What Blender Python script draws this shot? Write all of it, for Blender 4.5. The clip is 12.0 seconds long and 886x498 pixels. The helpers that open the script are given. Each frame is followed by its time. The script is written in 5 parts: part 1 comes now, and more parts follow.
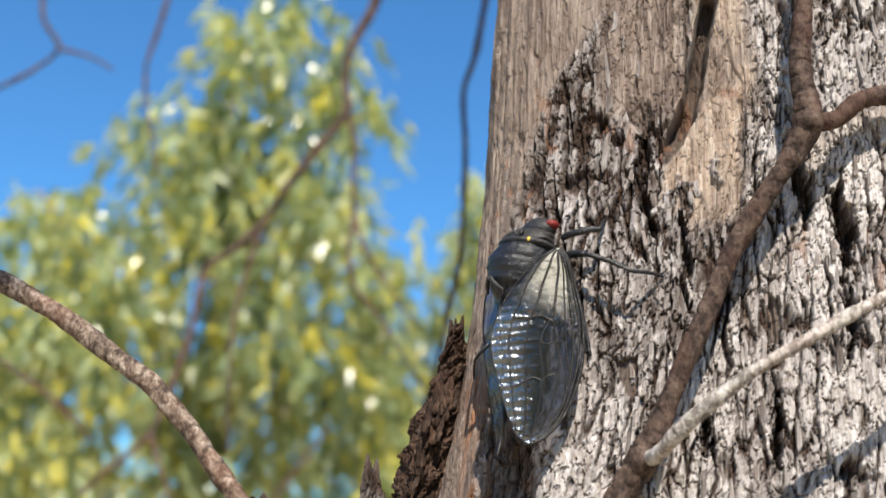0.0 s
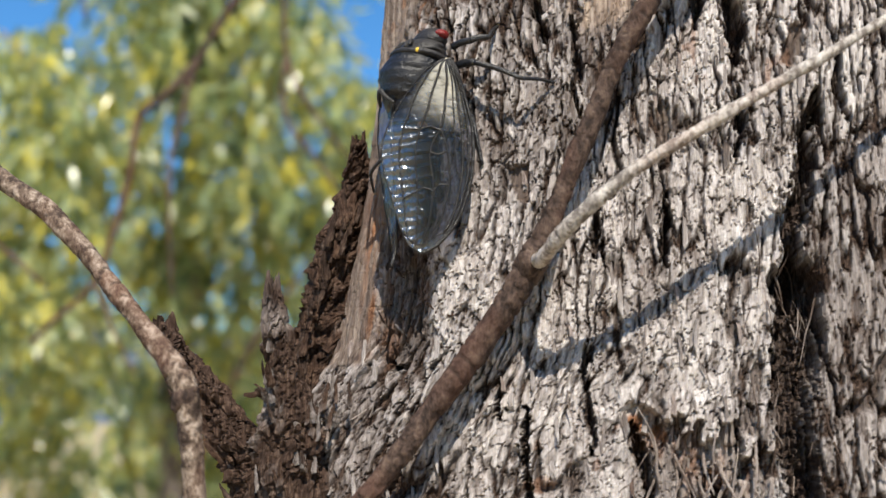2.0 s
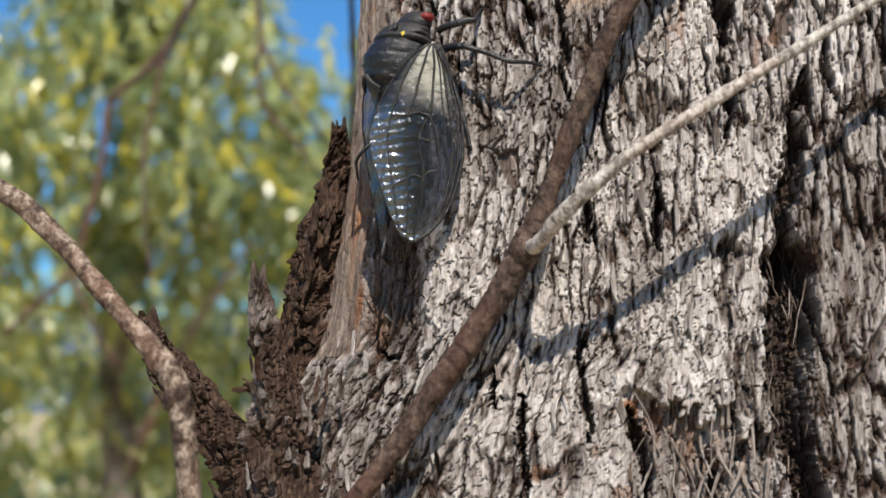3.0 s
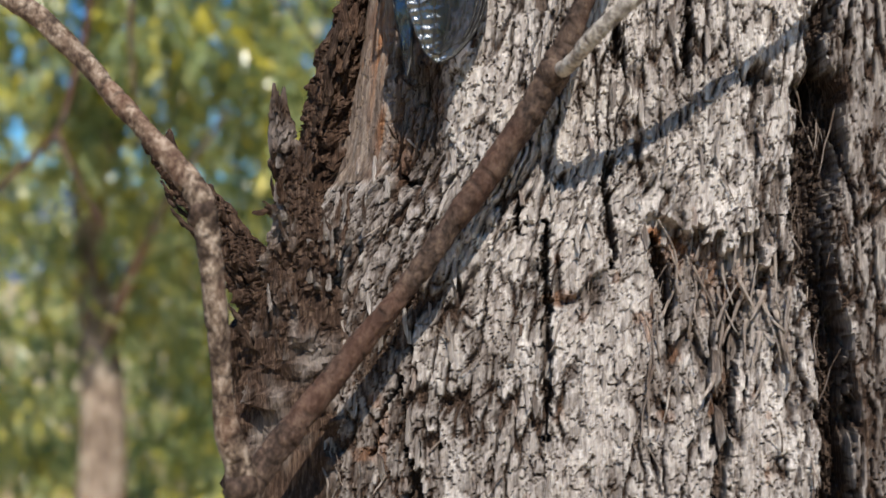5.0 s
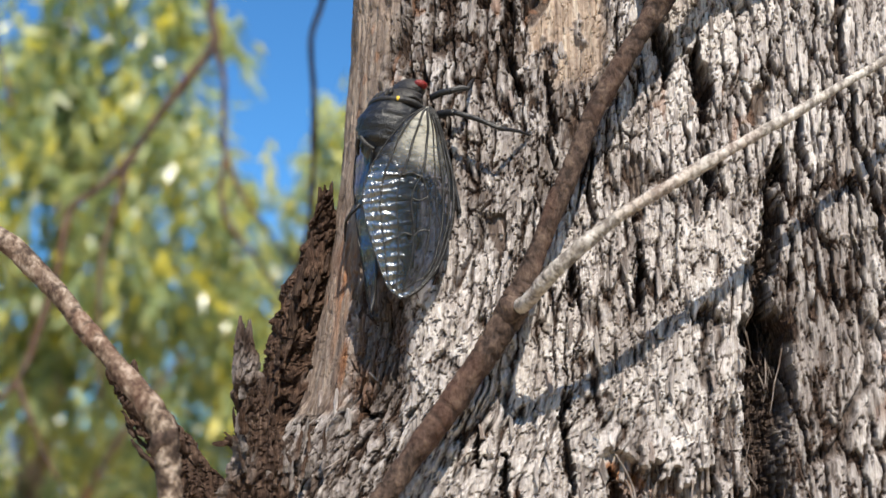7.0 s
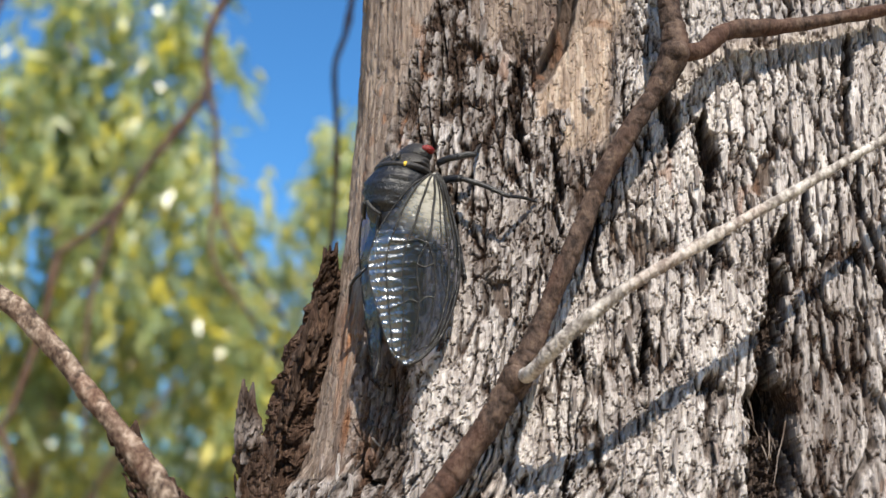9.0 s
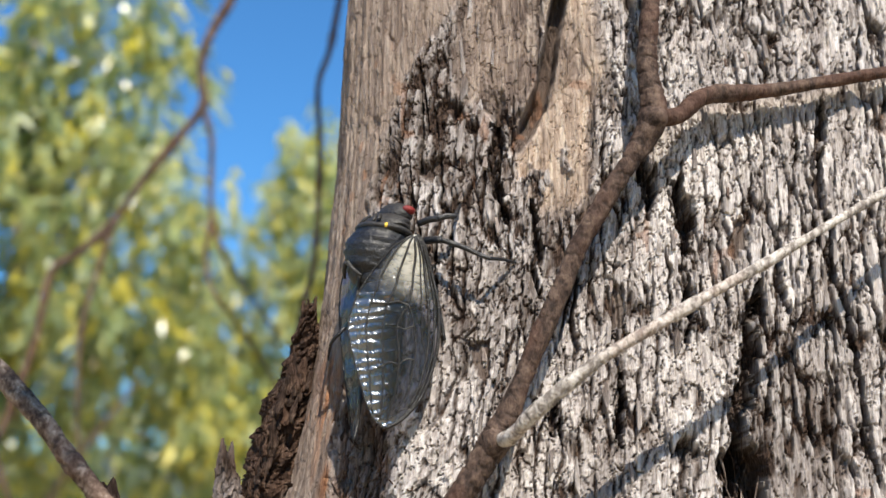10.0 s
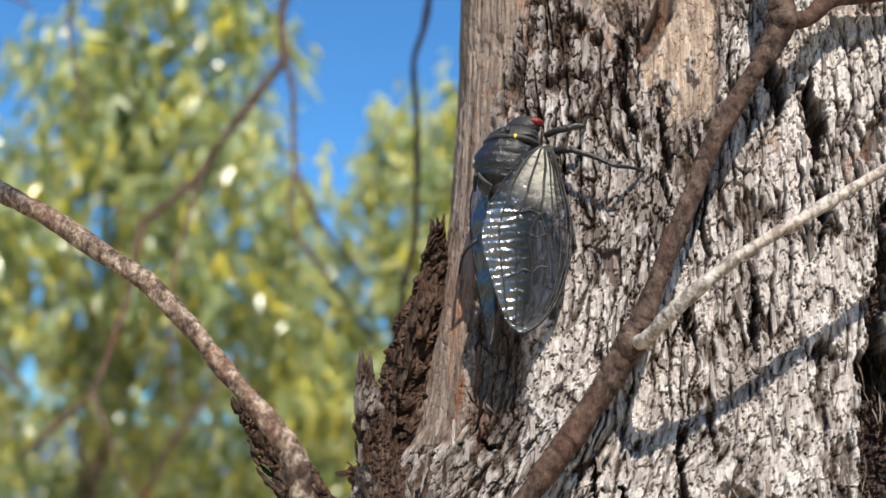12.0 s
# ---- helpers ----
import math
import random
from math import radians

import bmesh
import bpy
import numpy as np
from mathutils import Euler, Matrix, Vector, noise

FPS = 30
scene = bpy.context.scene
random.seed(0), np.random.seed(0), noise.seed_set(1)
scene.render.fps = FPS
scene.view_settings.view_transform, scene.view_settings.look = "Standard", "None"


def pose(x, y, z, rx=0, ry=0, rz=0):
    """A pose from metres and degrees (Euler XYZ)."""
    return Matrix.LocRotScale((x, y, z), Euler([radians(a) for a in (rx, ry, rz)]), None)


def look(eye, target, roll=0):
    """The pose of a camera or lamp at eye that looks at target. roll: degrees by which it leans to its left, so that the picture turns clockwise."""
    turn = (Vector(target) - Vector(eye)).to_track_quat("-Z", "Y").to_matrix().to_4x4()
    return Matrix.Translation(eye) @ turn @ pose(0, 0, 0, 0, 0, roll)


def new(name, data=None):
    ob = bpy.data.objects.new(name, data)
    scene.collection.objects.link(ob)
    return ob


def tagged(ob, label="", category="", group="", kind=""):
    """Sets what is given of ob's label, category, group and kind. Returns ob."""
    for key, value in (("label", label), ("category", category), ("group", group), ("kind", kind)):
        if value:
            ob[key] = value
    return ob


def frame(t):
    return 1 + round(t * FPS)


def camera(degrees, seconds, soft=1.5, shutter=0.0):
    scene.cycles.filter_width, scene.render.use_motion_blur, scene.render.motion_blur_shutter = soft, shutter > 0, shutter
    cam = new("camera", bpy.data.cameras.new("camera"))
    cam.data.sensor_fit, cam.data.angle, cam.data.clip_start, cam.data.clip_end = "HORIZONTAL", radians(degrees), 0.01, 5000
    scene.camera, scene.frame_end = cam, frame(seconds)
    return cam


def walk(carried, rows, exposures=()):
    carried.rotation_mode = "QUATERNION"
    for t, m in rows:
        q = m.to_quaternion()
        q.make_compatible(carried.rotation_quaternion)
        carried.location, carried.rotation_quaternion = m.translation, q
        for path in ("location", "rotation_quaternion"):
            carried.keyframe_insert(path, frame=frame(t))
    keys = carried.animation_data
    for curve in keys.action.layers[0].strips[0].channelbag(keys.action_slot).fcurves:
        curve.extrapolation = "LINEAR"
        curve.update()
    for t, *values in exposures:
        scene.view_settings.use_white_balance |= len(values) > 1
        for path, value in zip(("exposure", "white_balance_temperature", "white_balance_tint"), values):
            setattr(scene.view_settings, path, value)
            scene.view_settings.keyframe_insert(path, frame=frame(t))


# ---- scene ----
cam = camera(42.0, 12.0, soft=1.5, shutter=0.1)
PATH = [
    (0, (0.0059, -0.2430, 1.6209), (-0.1168, 0.7065, 1.9096), 2.66),
    (0.5, (-0.0034, -0.2422, 1.6097), (-0.1022, 0.7284, 1.8295), 1.76),
    (1, (0.0065, -0.2452, 1.6143), (-0.1018, 0.7319, 1.7974), 1.00),
    (1.5, (0.0192, -0.2461, 1.6176), (-0.1320, 0.7281, 1.7852), 0.27),
    (2, (0.0251, -0.2417, 1.6180), (-0.0829, 0.7420, 1.7613), 0.11),
    (2.5, (0.0198, -0.2382, 1.6192), (-0.0456, 0.7511, 1.7494), -1.99),
    (3, (0.0139, -0.2390, 1.6203), (-0.0413, 0.7516, 1.7456), -1.47),
    (3.5, (0.0092, -0.2365, 1.6124), (-0.0471, 0.7582, 1.6987), -1.40),
    (3.7, (0.0083, -0.2353, 1.6113), (-0.0548, 0.7607, 1.6742), -1.05),
    (5.3, (0.0031, -0.2367, 1.6102), (-0.0299, 0.7626, 1.6275), -0.59),
    (5.5, (0.0038, -0.2384, 1.6153), (-0.0349, 0.7577, 1.6947), -0.42),
    (6, (0.0017, -0.2429, 1.6159), (-0.0227, 0.7405, 1.7956), 0.02),
    (6.5, (0.0019, -0.2417, 1.6110), (0.0060, 0.7341, 1.8295), 0.04),
    (6.7, (0.0020, -0.2411, 1.6069), (0.0080, 0.7322, 1.8364), -0.31),
    (8.3, (0.0052, -0.2420, 1.6133), (-0.0081, 0.7347, 1.8272), 0.82),
    (8.5, (0.0055, -0.2431, 1.6178), (-0.0057, 0.7291, 1.8517), 0.76),
    (9, (0.0004, -0.2430, 1.6150), (0.0075, 0.7250, 1.8660), 0.65),
    (9.5, (-0.0102, -0.2457, 1.6240), (0.0379, 0.7193, 1.8818), 0.20),
    (10, (-0.0031, -0.2483, 1.6272), (0.0342, 0.7188, 1.8787), 0.85),
    (10.5, (0.0054, -0.2508, 1.6246), (0.0033, 0.7243, 1.8464), 0.87),
    (11, (-0.0030, -0.2491, 1.6166), (-0.0372, 0.7274, 1.8293), 0.44),
    (11.5, (-0.0055, -0.2493, 1.6171), (-0.0567, 0.7227, 1.8464), 1.04),
    (12, (-0.0118, -0.2484, 1.6131), (-0.0522, 0.7245, 1.8409), 0.57),
]
EXPOSURES = [(0.0, 1.32), (1.5, 1.20), (2.5, 1.12), (3.5, 0.99), (5.4, 0.93), (6.5, 1.29), (8.5, 1.23), (9.5, 1.35), (10.5, 1.28), (11.0, 1.27), (12.0, 1.31)]
walk(cam, [(t, look(eye, target, roll)) for t, eye, target, roll in PATH], EXPOSURES)
# close focus on the trunk, so that the far foliage goes soft
cam.data.dof.use_dof = True
cam.data.dof.focus_distance = 0.255
cam.data.dof.aperture_fstop = 16.0

# ---- world and sun ----
SUN_EL, SUN_AZ = 52.0, 13.0     # degrees: height, and turn from the camera's back towards its right
world = bpy.data.worlds.new("world")
scene.world = world
world.use_nodes = True
wn = world.node_tree
sky = wn.nodes.new("ShaderNodeTexSky")
sky.sky_type = "NISHITA"
sky.sun_disc = False
sky.sun_elevation = radians(SUN_EL)
sky.sun_rotation = radians(180 - SUN_AZ)
sky.air_density, sky.dust_density, sky.ozone_density = 1.0, 0.3, 2.5
wn.nodes["Background"].inputs["Strength"].default_value = 0.060
deep = wn.nodes.new("ShaderNodeMix")          # the deep blue of a dry, clear summer sky
deep.data_type, deep.blend_type = "RGBA", "MULTIPLY"
deep.inputs[0].default_value = 1.0
deep.inputs[7].default_value = (0.47, 0.96, 1.29, 1)
wn.links.new(sky.outputs[0], deep.inputs[6])
wn.links.new(deep.outputs[2], wn.nodes["Background"].inputs["Color"])
sun_data = bpy.data.lights.new("sun", "SUN")
sun_data.energy, sun_data.angle, sun_data.color = 3.7, radians(0.53), (1.0, 0.915, 0.77)
sun = new("sun", sun_data)
to_sun = Vector((math.sin(radians(SUN_AZ)) * math.cos(radians(SUN_EL)),
                 -math.cos(radians(SUN_AZ)) * math.cos(radians(SUN_EL)), math.sin(radians(SUN_EL))))
sun.matrix_world = look(to_sun * 6, (0, 0, 0))

Z0 = 1.70                       # height of the insect's head over the ground


# ---- materials ----
def material(name, rough=0.8, spec=0.3):
    m = bpy.data.materials.new(name)
    m.use_nodes = True
    b = m.node_tree.nodes["Principled BSDF"]
    b.inputs["Roughness"].default_value = rough
    b.inputs["Specular IOR Level"].default_value = spec
    return m, m.node_tree, b


def node(nt, kind, **inputs):
    n = nt.nodes.new(kind)
    for k, v in inputs.items():
        n.inputs[k.replace("_", " ")].default_value = v
    return n


def coords(nt, scale):
    tc = nt.nodes.new("ShaderNodeTexCoord")
    mp = nt.nodes.new("ShaderNodeMapping")
    mp.inputs["Scale"].default_value = scale
    nt.links.new(tc.outputs["Object"], mp.inputs["Vector"])
    return mp.outputs[0]


def noise_tex(nt, scale, detail=6, rough=0.6, size=1.0, distort=0.0):
    n = node(nt, "ShaderNodeTexNoise", Scale=size, Detail=detail, Roughness=rough, Distortion=distort)
    nt.links.new(coords(nt, scale), n.inputs["Vector"])
    return n.outputs["Fac"]


def ramp(nt, fac, *stops):
    r = nt.nodes.new("ShaderNodeValToRGB")
    e = r.color_ramp.elements
    while len(e) < len(stops):
        e.new(0.5)
    for k, (p, c) in enumerate(stops):
        e[k].position, e[k].color = p, (*c, 1)
    nt.links.new(fac, r.inputs[0])
    return r.outputs[0]


def mix(nt, fac, a, b, mode="MIX"):
    m = nt.nodes.new("ShaderNodeMix")
    m.data_type, m.blend_type = "RGBA", mode
    for sock, v in ((m.inputs[0], fac), (m.inputs[6], a), (m.inputs[7], b)):
        if isinstance(v, bpy.types.NodeSocket):
            nt.links.new(v, sock)
        elif isinstance(v, tuple):
            sock.default_value = (*v, 1)
        else:
            sock.default_value = v
    return m.outputs[2]


def mathn(nt, op, a, b=0.0, clamp=False):
    m = nt.nodes.new("ShaderNodeMath")
    m.operation, m.use_clamp = op, clamp
    for sock, v in ((m.inputs[0], a), (m.inputs[1], b)):
        if isinstance(v, bpy.types.NodeSocket):
            nt.links.new(v, sock)
        else:
            sock.default_value = v
    return m.outputs[0]


def bump(nt, bsdf, height, dist, strength=1.0):
    b = node(nt, "ShaderNodeBump", Strength=strength, Distance=dist)
    nt.links.new(height, b.inputs["Height"])
    nt.links.new(b.outputs[0], bsdf.inputs["Normal"])


def bark_material():
    """Weathered grey bark with brown inner bark, bare wood and rusty stains, by the mesh's own masks."""
    m, nt, b = material("bark", 0.92, 0.15)
    at = nt.nodes.new("ShaderNodeAttribute")
    at.attribute_name = "masks"
    sep = nt.nodes.new("ShaderNodeSeparateColor")
    nt.links.new(at.outputs["Color"], sep.inputs[0])
    plate, bare, rust = sep.outputs[0], sep.outputs[1], sep.outputs[2]
    fibre = noise_tex(nt, (1500, 1500, 170), 5, 0.7)
    blotch = noise_tex(nt, (120, 120, 50), 5, 0.65)
    lichen = noise_tex(nt, (640, 640, 150), 4, 0.6)
    grey = ramp(nt, mathn(nt, "ADD", mathn(nt, "MULTIPLY", fibre, 0.55), mathn(nt, "MULTIPLY", blotch, 0.45)),
                (0.32, (0.185, 0.147, 0.133)), (0.43, (0.365, 0.322, 0.306)), (0.52, (0.53, 0.485, 0.470)), (0.63, (0.71, 0.668, 0.655)))
    # brown inner bark, taken near black so cracks carry painted shade
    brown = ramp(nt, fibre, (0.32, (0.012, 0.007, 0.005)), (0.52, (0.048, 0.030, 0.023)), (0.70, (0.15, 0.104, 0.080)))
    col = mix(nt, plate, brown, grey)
    spots = ramp(nt, lichen, (0.60, (0, 0, 0)), (0.68, (1, 1, 1)))
    col = mix(nt, mathn(nt, "MULTIPLY", mathn(nt, "MULTIPLY", spots, plate), 0.35), col, (0.72, 0.68, 0.62))
    grain = noise_tex(nt, (900, 900, 60), 5, 0.65)
    brown_wood = ramp(nt, grain, (0.3, (0.072, 0.052, 0.044)), (0.5, (0.165, 0.124, 0.106)), (0.72, (0.33, 0.270, 0.232)))
    pale_wood = ramp(nt, grain, (0.3, (0.22, 0.15, 0.11)), (0.5, (0.46, 0.355, 0.28)), (0.72, (0.68, 0.58, 0.48)))
    wood = mix(nt, plate, brown_wood, pale_wood)
    col = mix(nt, bare, col, wood)
    orange = ramp(nt, fibre, (0.3, (0.09, 0.036, 0.019)), (0.55, (0.27, 0.122, 0.060)), (0.8, (0.48, 0.26, 0.135)))
    col = mix(nt, rust, col, orange)
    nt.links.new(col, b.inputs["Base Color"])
    hs = mathn(nt, "ADD", mathn(nt, "MULTIPLY", fibre, 0.7), mathn(nt, "MULTIPLY", lichen, 0.4))
    bump(nt, b, hs, 0.0012, 1.0)
    return m


def twig_material(name, dark, mid, pale, streak=0.5, scale=1.0):
    m, nt, b = material(name, 0.8, 0.25)
    n1 = noise_tex(nt, (420 * scale, 420 * scale, 260 * scale), 5, 0.7)
    n2 = noise_tex(nt, (1300 * scale, 1300 * scale, 900 * scale), 4, 0.6)
    n3 = noise_tex(nt, (70 * scale, 70 * scale, 40 * scale), 3, 0.5)
    f = mathn(nt, "ADD", mathn(nt, "MULTIPLY", n1, 0.7), mathn(nt, "MULTIPLY", n2, 0.3))
    col = ramp(nt, f, (0.42, dark), (0.51, mid), (0.64, pale))
    col = mix(nt, ramp(nt, n3, (0.45, (0, 0, 0)), (0.6, (1, 1, 1))), col, mix(nt, streak, col, (mid[0] * 1.25, mid[1] * 0.8, mid[2] * 0.65)))
    ring = nt.nodes.new("ShaderNodeAttribute")
    ring.attribute_name = "ring"
    col = mix(nt, mathn(nt, "MULTIPLY", ring.outputs["Fac"], 0.75), col, dark)
    nt.links.new(col, b.inputs["Base Color"])
    bump(nt, b, f, 0.0010 / scale, 1.0)
    return m


def leaf_material(name, tones):
    m, nt, b = material(name, 0.29, 1.0)
    geo = nt.nodes.new("ShaderNodeNewGeometry")
    patch = mathn(nt, "ADD", mathn(nt, "MULTIPLY", noise_tex(nt, (3.2, 3.2, 3.2), 3, 0.55), 2.1), -0.78)
    fac = mathn(nt, "ADD", mathn(nt, "MULTIPLY", geo.outputs["Random Per Island"], 0.55), mathn(nt, "MULTIPLY", patch, 0.65), True)
    col = ramp(nt, fac, *tones)
    vein = noise_tex(nt, (60, 60, 20), 3, 0.5)
    col = mix(nt, 0.25, col, mix(nt, vein, col, (0.20, 0.24, 0.10)))
    nt.links.new(col, b.inputs["Base Color"])
    tr = nt.nodes.new("ShaderNodeBsdfTranslucent")
    nt.links.new(mix(nt, 1.0, col, (1.0, 1.0, 0.55), "MULTIPLY"), tr.inputs["Color"])
    ms = nt.nodes.new("ShaderNodeMixShader")
    ms.inputs[0].default_value = 0.5
    nt.links.new(b.outputs[0], ms.inputs[1])
    nt.links.new(tr.outputs[0], ms.inputs[2])
    nt.links.new(ms.outputs[0], nt.nodes["Material Output"].inputs["Surface"])
    return m


def body_material(name, base, rough, spec=0.5, vary=0.5):
    m, nt, b = material(name, rough, spec)
    n = noise_tex(nt, (1800, 1800, 1800), 4, 0.6)
    col = mix(nt, n, tuple(c * (1 - vary) for c in base), tuple(c * (1 + vary) for c in base))
    nt.links.new(col, b.inputs["Base Color"])
    big = noise_tex(nt, (520, 520, 520), 4, 0.65, distort=0.8)
    bump(nt, b, mathn(nt, "ADD", mathn(nt, "MULTIPLY", n, 0.35), big), 0.0008, 0.6)
    return m


def wing_material():
    """Smoky clear membrane with a glossy, slightly crinkled film; creamy in the root cells, by the mesh's own mask."""
    m, nt, b = material("wing_membrane", 0.16, 0.5)
    nt.nodes.remove(b)
    clear = node(nt, "ShaderNodeBsdfTransparent")
    cream = nt.nodes.new("ShaderNodeAttribute")
    cream.attribute_name = "cream"
    mottle = noise_tex(nt, (1100, 1100, 260), 4, 0.65)
    amount = mathn(nt, "MULTIPLY", cream.outputs["Fac"], mathn(nt, "SUBTRACT", mathn(nt, "MULTIPLY", mottle, 2.6), 0.45, True))
    nt.links.new(mix(nt, cream.outputs["Fac"], (0.40, 0.42, 0.51), (0.78, 0.76, 0.70)), clear.inputs["Color"])
    film = node(nt, "ShaderNodeBsdfGlossy", Roughness=0.27)
    film.inputs["Color"].default_value = (0.84, 0.90, 1.0, 1)
    haze = node(nt, "ShaderNodeBsdfDiffuse")
    haze.inputs["Color"].default_value = (0.70, 0.67, 0.58, 1)
    crinkle = noise_tex(nt, (520, 520, 520), 3, 0.5, distort=0.6)
    bp = node(nt, "ShaderNodeBump", Strength=0.6, Distance=0.0007)
    nt.links.new(crinkle, bp.inputs["Height"])
    nt.links.new(bp.outputs[0], film.inputs["Normal"])
    fr = node(nt, "ShaderNodeFresnel", IOR=1.6)
    m1, m2 = nt.nodes.new("ShaderNodeMixShader"), nt.nodes.new("ShaderNodeMixShader")
    nt.links.new(mathn(nt, "ADD", mathn(nt, "MULTIPLY", amount, 0.52), 0.008, True), m1.inputs[0])
    nt.links.new(clear.outputs[0], m1.inputs[1])
    nt.links.new(haze.outputs[0], m1.inputs[2])
    folded = nt.nodes.new("ShaderNodeAttribute")
    folded.attribute_name = "fold"
    gloss = mathn(nt, "ADD", mathn(nt, "MULTIPLY", folded.outputs["Fac"], 3.2), 0.42)
    nt.links.new(mathn(nt, "MULTIPLY", fr.outputs[0], gloss, True), m2.inputs[0])
    nt.links.new(m1.outputs[0], m2.inputs[1])
    nt.links.new(film.outputs[0], m2.inputs[2])
    nt.links.new(m2.outputs[0], nt.nodes["Material Output"].inputs["Surface"])
    return m


BARK = bark_material()
BRANCH = twig_material("branch_bark", (0.020, 0.012, 0.009), (0.062, 0.039, 0.030), (0.125, 0.086, 0.066), 0.4)
# paler tan version of the branch bark, for the left limb alone
TAN_BRANCH = twig_material("tan_branch_bark", (0.032, 0.020, 0.015), (0.135, 0.096, 0.072), (0.38, 0.31, 0.255), 0.3)
PALE_TWIG = twig_material("pale_twig_bark", (0.14, 0.118, 0.105), (0.36, 0.325, 0.295), (0.58, 0.545, 0.51), 0.12)
FAR_TWIG = twig_material("hanging_twig_bark", (0.03, 0.02, 0.016), (0.085, 0.055, 0.042), (0.20, 0.14, 0.11), 0.5, 0.3)
FAR_TRUNK = twig_material("far_trunk_bark", (0.10, 0.07, 0.055), (0.26, 0.20, 0.16), (0.45, 0.38, 0.32), 0.4, 0.03)
# the palest tone paints white sun highlights into some leaves
LEAF = leaf_material("gum_leaf", ((0.0, (0.075, 0.11, 0.04)), (0.24, (0.25, 0.32, 0.15)), (0.42, (0.40, 0.47, 0.26)), (0.54, (0.52, 0.56, 0.31)), (0.61, (0.78, 0.65, 0.06)), (0.68, (0.74, 0.64, 0.11)), (0.77, (0.60, 0.64, 0.36)), (0.90, (0.87, 0.89, 0.75))))
BLACK = body_material("black_cuticle", (0.011, 0.0108, 0.0125), 0.40, 0.45)
DARK = body_material("dull_black_cuticle", (0.021, 0.0195, 0.0195), 0.50, 0.35)
RED = body_material("red_eye", (0.15, 0.009, 0.008), 0.4, 0.4, 0.4)
YELLOW = body_material("yellow_spot", (0.62, 0.42, 0.04), 0.5, 0.4, 0.2)
ORANGE = body_material("orange_mark", (0.55, 0.27, 0.08), 0.5, 0.4, 0.3)
VEIN = body_material("wing_vein", (0.012, 0.010, 0.009), 0.45)
WING = wing_material()


# ---- mesh helpers ----
def smoothstep(a, b, v):
    q = np.clip((v - a) / (b - a), 0, 1)
    return q * q * (3 - 2 * q)


def hash2(i, j, seed):
    """Random numbers in 0..1 for whole-number pairs."""
    i, j = np.atleast_1d(i), np.atleast_1d(j)
    v = (i.astype(np.int64) * 374761393 + j.astype(np.int64) * 668265263 + seed * 974634777) & 0xFFFFFFFF
    v = ((v ^ (v >> 13)) * 1274126177) & 0xFFFFFFFF
    v = ((v ^ (v >> 16)) * 2246822519) & 0xFFFFFFFF
    return ((v ^ (v >> 15)) & 0xFFFFFF) / float(0x1000000)


def vnoise(x, y, seed):
    i, j = np.floor(x), np.floor(y)
    u, v = x - i, y - j
    u, v = u * u * (3 - 2 * u), v * v * (3 - 2 * v)
    a, b = hash2(i, j, seed), hash2(i + 1, j, seed)
    c, d = hash2(i, j + 1, seed), hash2(i + 1, j + 1, seed)
    return (a * (1 - u) + b * u) * (1 - v) + (c * (1 - u) + d * u) * v


def fbm(x, y, seed, octaves=4):
    total, amp, norm = 0.0, 1.0, 0.0
    for k in range(octaves):
        total = total + amp * vnoise(x * 2 ** k, y * 2 ** k, seed + 17 * k)
        norm += amp
        amp *= 0.55
    return total / norm


def cells(x, y, seed):
    """Distance to the nearest jittered cell centre, to the second nearest, the nearest cell's random number, and the height over its centre."""
    i, j = np.floor(x), np.floor(y)
    d1, d2, pick, rise = np.full(x.shape, 9.0), np.full(x.shape, 9.0), np.zeros(x.shape), np.zeros(x.shape)
    for a in (-1, 0, 1):
        for b in (-1, 0, 1):
            cx, cy = i + a, j + b
            px, py = cx + 0.1 + 0.8 * hash2(cx, cy, seed), cy + 0.1 + 0.8 * hash2(cx, cy, seed + 5)
            d = np.hypot(px - x, py - y)
            near = d < d1
            d2 = np.where(near, d1, np.minimum(d2, d))
            pick = np.where(near, hash2(cx, cy, seed + 9), pick)
            rise = np.where(near, y - py, rise)
            d1 = np.where(near, d, d1)
    return d1, d2, pick, rise


def mesh_object(name, verts, faces, mat, smooth=True):
    me = bpy.data.meshes.new(name)
    me.from_pydata([tuple(map(float, v)) for v in verts], [], faces)
    me.materials.append(mat)
    if smooth:
        me.polygons.foreach_set("use_smooth", [True] * len(me.polygons))
    me.update()
    return new(name, me)


def child(ob, parent, label=""):
    ob.parent = parent
    return tagged(ob, label)


def spline(points, steps):
    """Points along a smooth curve through the given ones (Catmull-Rom), any dimension."""
    p = np.array(points, float)
    p = np.vstack([2 * p[0] - p[1], p, 2 * p[-1] - p[-2]])
    out = []
    for k in range(1, len(p) - 2):
        for q in np.linspace(0, 1, steps, endpoint=False):
            a, b, c, d = p[k - 1], p[k], p[k + 1], p[k + 2]
            out.append(0.5 * (2 * b + (c - a) * q + (2 * a - 5 * b + 4 * c - d) * q * q + (3 * b - a - 3 * c + d) * q ** 3))
    out.append(p[-2])
    return np.array(out)


